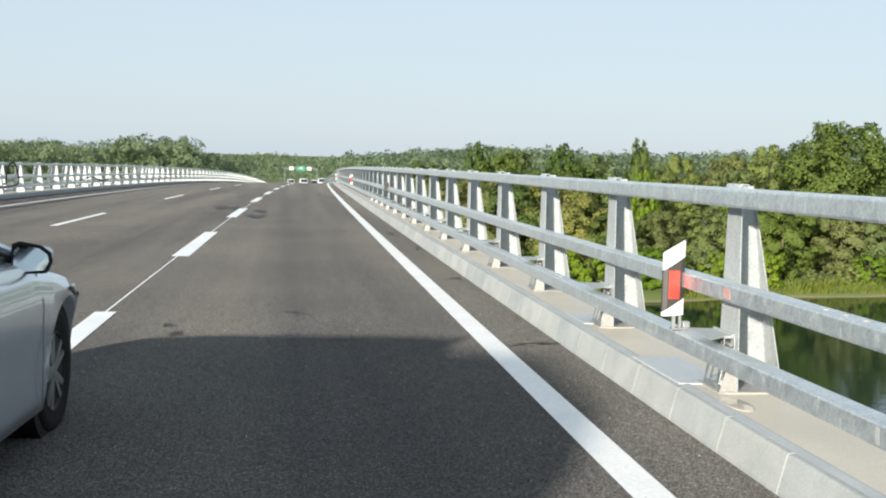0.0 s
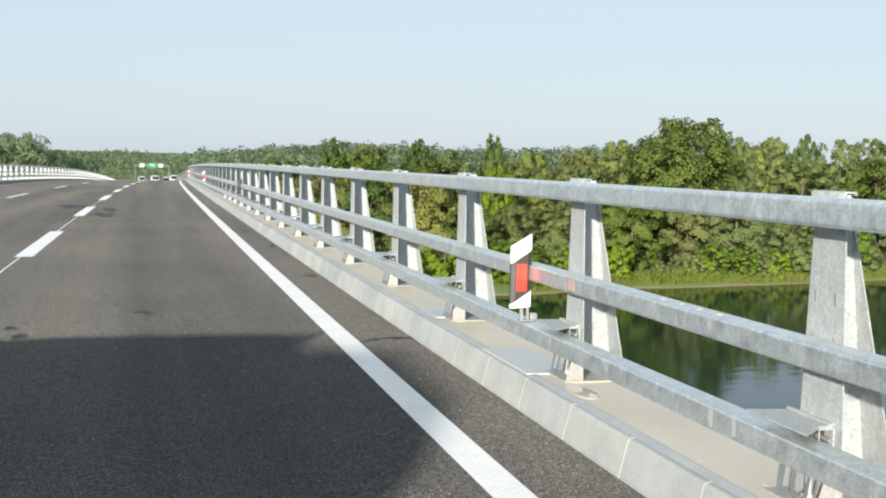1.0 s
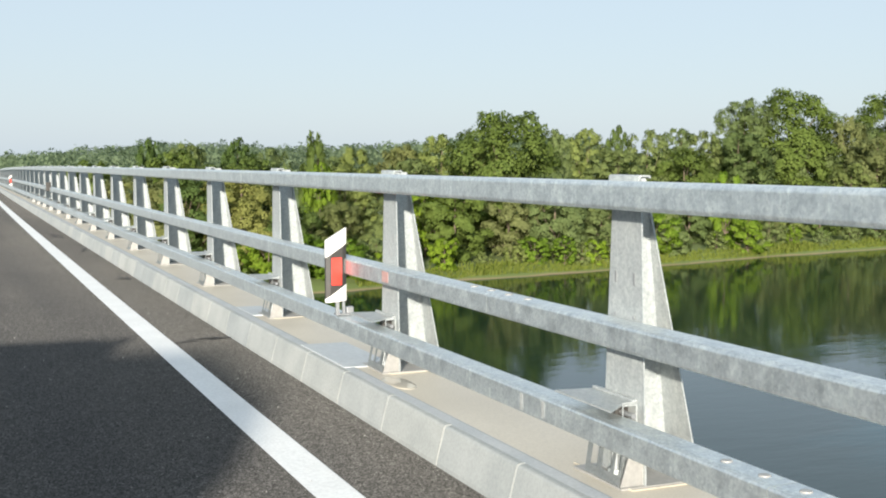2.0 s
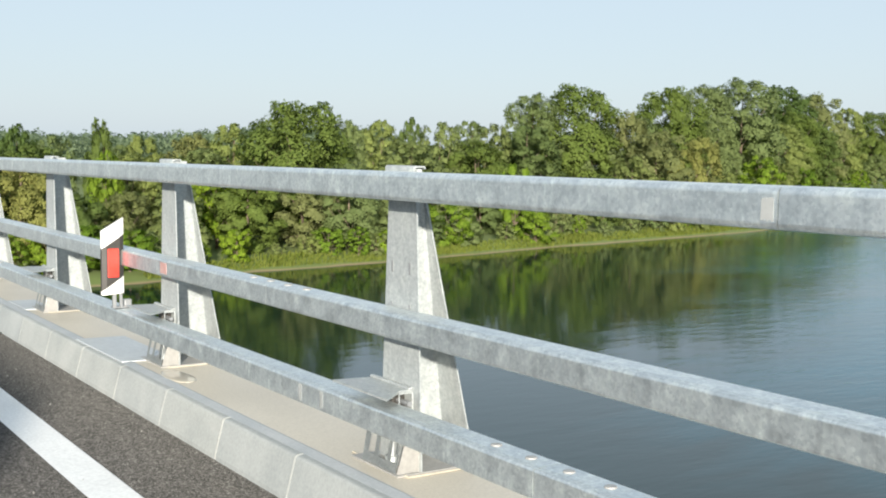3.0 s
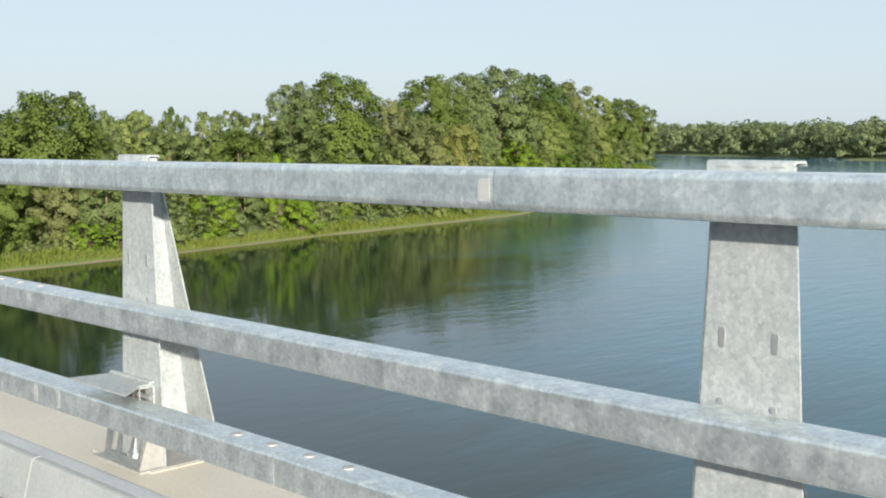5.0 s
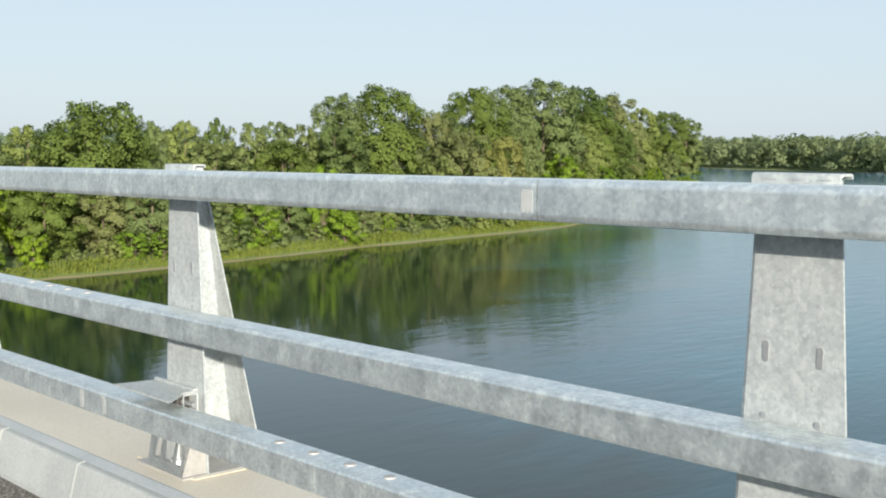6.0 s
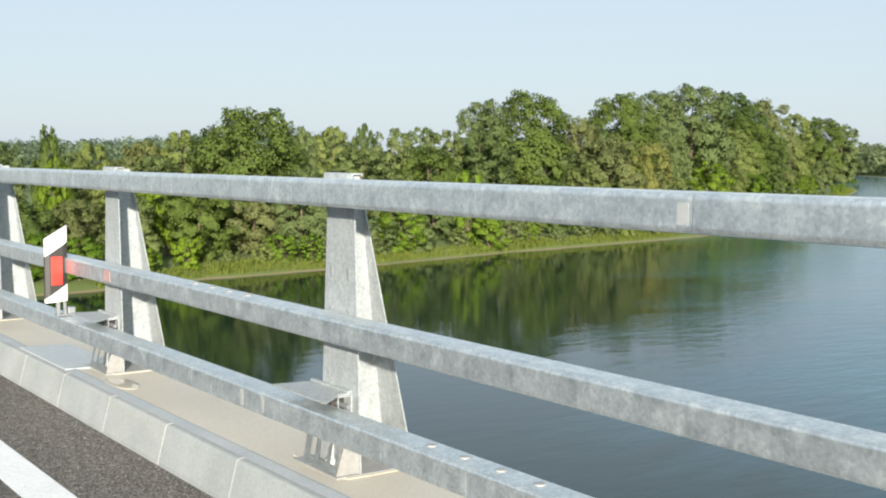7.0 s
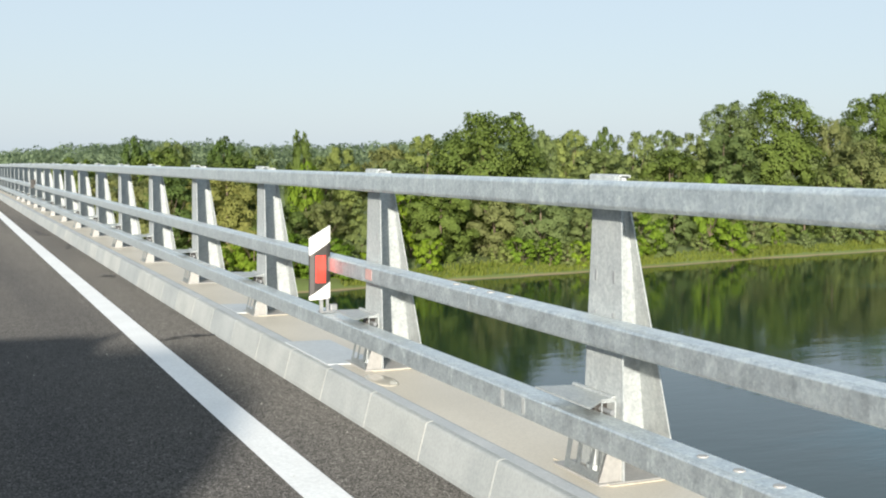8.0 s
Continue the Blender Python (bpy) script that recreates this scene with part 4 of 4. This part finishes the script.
for i in range(110):
    x, y = r9.uniform(-1.6, 2.0), r9.uniform(3.2, 13)
    s = r9.uniform(0.0015, 0.005)
    c0 = on_deck(x, y, s * 0.8)
    n0 = len(v_)
    a0 = r9.uniform(0, 3)
    for k in range(4):
        v_.append(c0 + Vector((s * 1.5 * math.cos(a0 + k * 1.57), s * 1.5 * math.sin(a0 + k * 1.57) * 1.3, -s)))
    v_.append(c0 + Vector((0, 0, s)))
    f_ += [(n0, n0 + 1, n0 + 4), (n0 + 1, n0 + 2, n0 + 4), (n0 + 2, n0 + 3, n0 + 4), (n0 + 3, n0, n0 + 4)]
tagged(link("stone_chips", v_, f_, CRUMB), "pale stone chips scattered on the asphalt", "stones", kind="stuff")


# ---- touch-up paint and smears on the rails ----
def rail_patch(name, front, y0, y1, z0, z1, material, label):
    n = 9
    pts = []
    for i in range(n + 1):
        y = y0 + (y1 - y0) * i / n
        pts.append(on_deck(front - 0.0006, y, z1 - r9.uniform(0, 0.006)))
    for i in range(n, -1, -1):
        y = y0 + (y1 - y0) * i / n
        pts.append(on_deck(front - 0.0006, y + r9.uniform(-0.004, 0.004), z0 + r9.uniform(0, 0.5) * min(0.02, (z1 - z0) * 0.5)))
    back = [p + Vector((0.0035, 0, 0)) for p in pts]
    m = len(pts)
    tagged(link(name, pts + back, [tuple(range(m)), tuple(range(2 * m - 1, m - 1, -1))] + [(i, (i + 1) % m, m + (i + 1) % m, m + i) for i in range(m)], material), label, "paint patch")



# joints, zinc touch-up and old smears on the rails
TOPF, LOWF = FLANGE - 0.125, 2.17
for spec in (("zinc_band", TOPF, 1.912, 1.950, 1.250, 1.312, ZINC_PAINT, "pale zinc touch-up band on the top rail joint"),
             ("zinc_band", LOWF, 4.19, 4.22, 0.364, 0.438, ZINC_PAINT, "pale zinc band across the lowest rail"),
             ("zinc_band", LOWF, 4.385, 4.415, 0.364, 0.438, ZINC_PAINT, "pale zinc band across the lowest rail")):
    rail_patch(*spec)


# ---- silver car ----
def loft(name, sections, material, parent, smooth=True, cap=True):
    verts, n = [v for s in sections for v in s], len(sections[0])
    faces = [(i * n + j, i * n + j + 1, (i + 1) * n + j + 1, (i + 1) * n + j) for i in range(len(sections) - 1) for j in range(n - 1)]
    if cap:
        faces += [tuple(range(n))[::-1], tuple((len(sections) - 1) * n + j for j in range(n))]
    ob = link(name, verts, faces, material, parent, smooth)
    bm = bmesh.new()
    bm.from_mesh(ob.data)
    bmesh.ops.remove_doubles(bm, verts=bm.verts, dist=0.0005)
    bmesh.ops.recalc_face_normals(bm, faces=bm.faces)
    bm.to_mesh(ob.data)
    bm.free()
    return ob


def wheel(parent, x, y, side, radius=0.325, width=0.21):
    hub = empty("wheel")
    hub.parent = parent
    hub.matrix_basis = pose(x, y, radius) @ Matrix.Diagonal((side, 1, 1, 1))
    prof_t = [(-width, radius * 0.66), (-width, radius * 0.92), (-width + 0.03, radius), (-0.03, radius), (-0.004, radius * 0.95), (0.0, radius * 0.82), (-0.012, radius * 0.66)]
    prof_r = [(-0.012, radius * 0.665), (-0.006, radius * 0.64), (-0.03, radius * 0.6), (-0.11, radius * 0.56), (-0.12, 0.0)]

    def spin(prof, nm, material, label=""):
        seg = 40
        v = [(px, r * math.cos(6.2832 * i / seg), r * math.sin(6.2832 * i / seg)) for i in range(seg) for px, r in prof]
        n = len(prof)
        f = [(i * n + j, i * n + j + 1, ((i + 1) % seg) * n + j + 1, ((i + 1) % seg) * n + j) for i in range(seg) for j in range(n - 1)]
        return tagged(link(nm, v, f, material, hub, True), label)
    spin(prof_t, "tyre", TYRE, "black rubber tyre")
    spin(prof_r, "rim", BLACK_TRIM, "dark rim barrel")
    for i in range(10):
        a = (i // 2) * 1.2566 + 0.25 + (0.2 if i % 2 else -0.2)
        bm = bmesh.new()
        m = Matrix.Rotation(a, 4, "X")
        prism(bm, [(-0.02, 0.03), (0.02, 0.03), (0.017, radius * 0.63), (0.006, radius * 0.65), (-0.006, radius * 0.65), (-0.017, radius * 0.63)], 0, -0.05, -0.012)
        bmesh.ops.transform(bm, matrix=m, verts=bm.verts)
        part("spoke", bm, RIM, hub, "silver alloy spoke")
    bm = bmesh.new()
    rod(bm, (-0.05, 0, 0), (-0.01, 0, 0), 0.045, 0.035, 16)
    part("hub_cap", bm, RIM, hub)


# stations along the car: y from the front axle, half width, sill, shoulder, roof line height
CAR_Y, CAR_X = 6.55, -2.19
car = empty("silver_car", pose(CAR_X + bend(6), CAR_Y, on_deck(CAR_X, CAR_Y).z, 0, 0, -4.0), label="silver saloon car standing on the carriageway", category="car")
ST = [(0.80, 0.50, 0.30, 0.47, 0.50), (0.72, 0.62, 0.22, 0.55, 0.58), (0.50, 0.74, 0.19, 0.655, 0.70), (0.25, 0.868, 0.18, 0.765, 0.82), (-0.05, 0.895, 0.21, 0.845, 0.895), (-0.40, 0.895, 0.215, 0.905, 0.955),
      (-0.75, 0.90, 0.22, 0.945, 1.02), (-1.4, 0.905, 0.22, 0.96, 1.02), (-2.2, 0.90, 0.17, 0.975, 1.03), (-2.9, 0.885, 0.18, 0.985, 1.04), (-3.4, 0.84, 0.24, 0.98, 1.04), (-3.66, 0.74, 0.36, 0.93, 0.98)]


def arch(y, z):
    """Raises the sill over the wheels."""
    for c in (0.0, -2.65):
        d = abs(y - c)
        if d < 0.41:
            z = max(z, 0.325 + math.sqrt(0.41 ** 2 - d * d) - 0.015)
    return z


def car_section(y):
    for a, b_ in zip(ST, ST[1:]):
        if a[0] >= y >= b_[0]:
            t = (a[0] - y) / (a[0] - b_[0])
            t = t * t * (3 - 2 * t) * 0.4 + t * 0.6
            return [p + (q - p) * t for p, q in zip(a, b_)]
    return list(ST[-1])


ys = sorted({round(0.80 - 0.06 * i, 3) for i in range(75)} | {0.80, 0.38, -0.38, -2.27, -3.03}, reverse=True)
secs = []
for y in ys:
    _, w, sill, sh, top = car_section(y)
    s2_ = arch(y, sill)
    half = [(0.0, sill), (w * 0.86, sill), (w * 0.90, max(s2_ - 0.012, sill)), (w * 0.965, s2_), (w * 0.985, s2_ + 0.02 + 0.06 * (sill == s2_)), (w * 0.975, max(s2_ + 0.05, sill + 0.20)),
            (w * 0.995, max(s2_ + 0.07, sh - 0.34)), (w, max(s2_ + 0.08, sh - 0.20)), (w * 0.99, sh - 0.06), (w * 0.965, sh - 0.005), (w * 0.90, sh + (top - sh) * 0.35), (w * 0.7, top - 0.012), (w * 0.35, top + 0.01), (0.0, top + 0.015)]
    secs.append([(px, y, pz) for px, pz in half] + [(-px, y, pz) for px, pz in half[-2:0:-1]] + [(0.0, y, sill)])
loft("body", secs, CAR_PAINT, car)
# cabin: glass shell with painted roof and pillars
CB = [(-0.62, 0.80, 1.00, 0.79, 1.01), (-1.40, 0.80, 1.00, 0.62, 1.28), (-1.90, 0.81, 1.00, 0.59, 1.38), (-2.4, 0.81, 1.01, 0.59, 1.41), (-2.85, 0.80, 1.02, 0.58, 1.37), (-3.2, 0.77, 1.03, 0.60, 1.20), (-3.5, 0.72, 1.03, 0.70, 1.04)]
loft("windows", [[(0, y, lo), (wl, y, lo), (wt, y, hi - 0.04), (wt * 0.9, y, hi - 0.005), (0, y, hi), (-wt * 0.9, y, hi - 0.005), (-wt, y, hi - 0.04), (-wl, y, lo), (0, y, lo)] for y, wl, lo, wt, hi in CB], GLASS, car, False)
loft("roof", [[(wt + 0.012, y, hi - 0.05), (wt + 0.012, y, hi - 0.03), (wt * 0.9, y, hi + 0.008), (0, y, hi + 0.018), (-wt * 0.9, y, hi + 0.008), (-wt - 0.012, y, hi - 0.03), (-wt - 0.012, y, hi - 0.05)] for y, wl, lo, wt, hi in CB[2:6]], CAR_PAINT, car)
for s in (1, -1):
    bm = bmesh.new()
    for (ya, wa, la, ta, ha), (yb, wb, lb, tb, hb) in zip(CB[:2], CB[1:3]):
        rod(bm, (s * (ta + 0.005), ya, ha - 0.02), (s * (tb + 0.005), yb, hb - 0.03), 0.028, 0.028, 8)
    part("windscreen_pillar", bm, CAR_PAINT, car)
    bm = bmesh.new()
    rod(bm, (s * 0.81, -1.93, 1.0), (s * 0.60, -2.02, 1.43), 0.04, 0.035, 8)
    part("door_pillar", bm, BLACK_TRIM, car, "black door pillar")
    bm = bmesh.new()
    box(bm, s * 0.835, -2.6, 1.0, s * 0.79, -0.95, 1.022, 0.006)
    part("window_seal", bm, BLACK_TRIM, car, "black window seal")
    bm = bmesh.new()
    for a, b_ in (((0.893, -0.56, 0.27), (0.899, -0.56, 0.52)), ((0.899, -0.56, 0.52), (0.897, -0.54, 0.76)), ((0.897, -0.54, 0.76), (0.872, -0.60, 0.925))):
        rod(bm, (s * a[0], a[1], a[2]), (s * b_[0], b_[1], b_[2]), 0.0016, 0.0016, 6)
    part("door_seam", bm, BLACK_TRIM, car, "dark seam of the front door")
    bm = bmesh.new()
    box(bm, s * 0.90, -1.55, 0.80, s * 0.93, -1.36, 0.83, 0.008)
    part("door_handle", bm, CAR_PAINT, car)
    bm = bmesh.new()
    bmesh.ops.create_uvsphere(bm, u_segments=20, v_segments=12, radius=1, matrix=Matrix.Translation((s * 0.50, 0.53, 0.60)) @ Matrix.Diagonal((0.12, 0.14, 0.045, 1)))
    part("headlight", bm, LAMP_GLASS, car, "clear headlight", True)
    # mirror: housing, glass, foot
    house = bmesh.new()
    bmesh.ops.create_cube(house, size=1, matrix=Matrix.Translation((s * 0.90, -0.70, 1.0)) @ Matrix.Diagonal((0.215, 0.115, 0.165, 1)))
    for v in house.verts:
        if v.co.y > -0.70:
            v.co.x = s * 0.885 + (v.co.x - s * 0.885) * 0.72
            v.co.z = 1.0 + (v.co.z - 1.0) * 0.65
        if s * v.co.x > 0.94 and v.co.z > 1.0:
            v.co.z -= 0.025
        if s * v.co.x > 0.94 and v.co.z < 1.0:
            v.co.x -= s * 0.02
    bmesh.ops.bevel(house, geom=house.edges[:], offset=0.035, segments=3, affect="EDGES", profile=0.5)
    mh = part("door_mirror", house, CAR_PAINT, car, "door mirror in body colour", True)
    bm = bmesh.new()
    prism(bm, [(s * 0.803, 0.928), (s * 0.810, 1.065), (s * 0.845, 1.079), (s * 0.945, 1.061), (s * 0.990, 1.028), (s * 0.997, 0.985), (s * 0.970, 0.933), (s * 0.835, 0.922)], 1, -0.762, -0.752)
    part("mirror_frame", bm, BLACK_TRIM, mh, "black mirror frame")
    bm = bmesh.new()
    prism(bm, [(s * 0.817, 0.940), (s * 0.823, 1.052), (s * 0.848, 1.065), (s * 0.940, 1.048), (s * 0.977, 1.020), (s * 0.983, 0.988), (s * 0.961, 0.945), (s * 0.840, 0.935)], 1, -0.765, -0.7621)
    bmesh.ops.rotate(bm, cent=(s * 0.9, -0.763, 1.0), matrix=Matrix.Rotation(radians(5), 3, "X"), verts=bm.verts)
    bmesh.ops.translate(bm, vec=(0, -0.006, 0), verts=bm.verts)
    part("mirror_glass", bm, MIRROR, mh, "mirror glass")
    bm = bmesh.new()
    box(bm, s * 0.80, -0.73, 0.94, s * 0.90, -0.66, 0.985, 0.012)
    part("mirror_foot", bm, BLACK_TRIM, mh, "black mirror foot")
    for y in (0.0, -2.65):
        wheel(car, s * 0.812, y, s)
        bm = bmesh.new()
        rod(bm, (s * 0.60, y, 0.335), (s * 0.79, y, 0.335), 0.385, 0.385, 32)
        part("wheel_well", bm, BLACK_TRIM, car, "black wheel well")

# ---- van behind the camera, whose shadow lies on the road ----
van = empty("white_van", pose(*on_deck(-4.42, -1.0, 0)), label="short white high-roofed van parked behind the car", category="van")
VS = [(0.95, 0.84, 0.35, 1.0, 1.15), (0.70, 0.92, 0.22, 2.0, 2.42), (0.35, 0.96, 0.22, 2.25, 2.62), (-0.2, 0.97, 0.22, 2.28, 2.66), (-1.65, 0.97, 0.22, 2.26, 2.64), (-1.9, 0.94, 0.30, 2.15, 2.50)]
loft("body", [[(0, y, lo), (w, y, lo), (w, y, sh * 0.5), (w * 0.98, y, sh - 0.2), (w * 0.90, y, sh + 0.1), (w * 0.7, y, top - 0.04), (0, y, top), (-w * 0.7, y, top - 0.04), (-w * 0.90, y, sh + 0.1), (-w * 0.98, y, sh - 0.2), (-w, y, sh * 0.5), (-w, y, lo), (0, y, lo)] for y, w, lo, sh, top in VS], VAN_PAINT, van, False)
for s in (1, -1):
    for y in (0.35, -1.4):
        wheel(van, s * 0.95, y, s, 0.34, 0.22)
bm = bmesh.new()
box(bm, -0.75, 0.78, 1.2, 0.75, 0.86, 1.85, 0.02)
part("windscreen", bm, GLASS, van, "dark windscreen")

# ---- gantry and barriers beyond the end of the bridge ----
GY = 430.0
gx0, gxx = GY * math.tan(radians(-0.5)), GY * math.tan(radians(1.05))
gan = empty("sign_gantry", label="grey steel sign gantry with a green sign", category="gantry")
base_z, beam_z = -12.0, 1.42 - GY * math.tan(radians(0.78))
for x in (gx0, gxx):
    bm = bmesh.new()
    box(bm, x - 0.13, GY - 0.13, base_z, x + 0.13, GY + 0.13, beam_z + 0.4, 0.03)
    part("column", bm, GANTRY_STEEL, gan)
bm = bmesh.new()
box(bm, gx0 - 0.3, GY - 0.25, beam_z, gxx + 0.3, GY + 0.25, beam_z + 0.35, 0.05)
part("beam", bm, GANTRY_STEEL, gan)
mid = (gx0 + gxx) / 2
bm = bmesh.new()
box(bm, mid - 1.7, GY - 0.42, beam_z - 0.8, mid + 1.7, GY - 0.3, beam_z + 1.2, 0.04)
sg = part("sign_panel", bm, SIGN_GREEN, gan, "green direction sign")
bm = bmesh.new()
for dz, w in ((0.55, 0.8), (0.05, 1.0)):
    box(bm, mid - w, GY - 0.45, beam_z + dz, mid + w, GY - 0.425, beam_z + dz + 0.12, 0)
part("lettering_bar", bm, SIGN_WHITE, sg, "white unreadable lettering")
for x in (mid - 3.4, mid + 3.0):
    bm = bmesh.new()
    box(bm, x - 0.8, GY - 0.42, beam_z - 0.4, x + 0.8, GY - 0.3, beam_z + 0.9, 0.03)
    part("lane_panel", bm, PLATE_STEEL, gan, "pale lane panel")


# ---- vehicles parked beyond the crest ----
def parked_van(x, y, w, l, h, turn):
    root = empty("parked_van", pose(*on_deck(x, y, 0), 0, 0, turn), label="white van parked far down the road", category="van", group="vans beyond the crest")
    secs = [(0.0, 0.92, 0.55), (0.12 * l, 1.0, 0.62), (0.30 * l, 1.0, 0.97), (0.45 * l, 1.0, 1.0), (0.97 * l, 1.0, 1.0), (l, 0.94, 0.94)]
    loft("body", [[(0, yy, 0.3), (w * a, yy, 0.3), (w * a, yy, h * t * 0.6), (w * a * 0.9, yy, h * t * 0.95), (0, yy, h * t), (-w * a * 0.9, yy, h * t * 0.95), (-w * a, yy, h * t * 0.6), (-w * a, yy, 0.3), (0, yy, 0.3)] for yy, a, t in secs], VAN_PAINT, root, False)
    bm = bmesh.new()
    prism(bm, [(0.15 * l, h * 0.62), (0.30 * l, h * 0.92), (0.27 * l, h * 0.93), (0.12 * l, h * 0.64)], 0, -w * 0.8, w * 0.8)
    part("windscreen", bm, GLASS, root, "dark windscreen")
    for s in (1, -1):
        for yy in (0.18 * l, 0.8 * l):
            wheel(root, s * w * 0.97, yy, s, 0.33, 0.2)


parked_van(-5.6, 300, 0.9, 4.5, 2.2, 0)
parked_van(-2.3, 306, 1.0, 5.2, 2.5, 3)
parked_van(0.3, 312, 0.9, 4.6, 2.3, -2)
parked_van(2.2, 298, 1.0, 5.0, 2.5, 0)
mast = bmesh.new()
rod(mast, (-38, 620, -11.6), (-38, 620, 0.6), 0.22, 0.12, 8)
tagged(part("mast", mast, STEEL), "thin grey mast above the far wood", "mast")
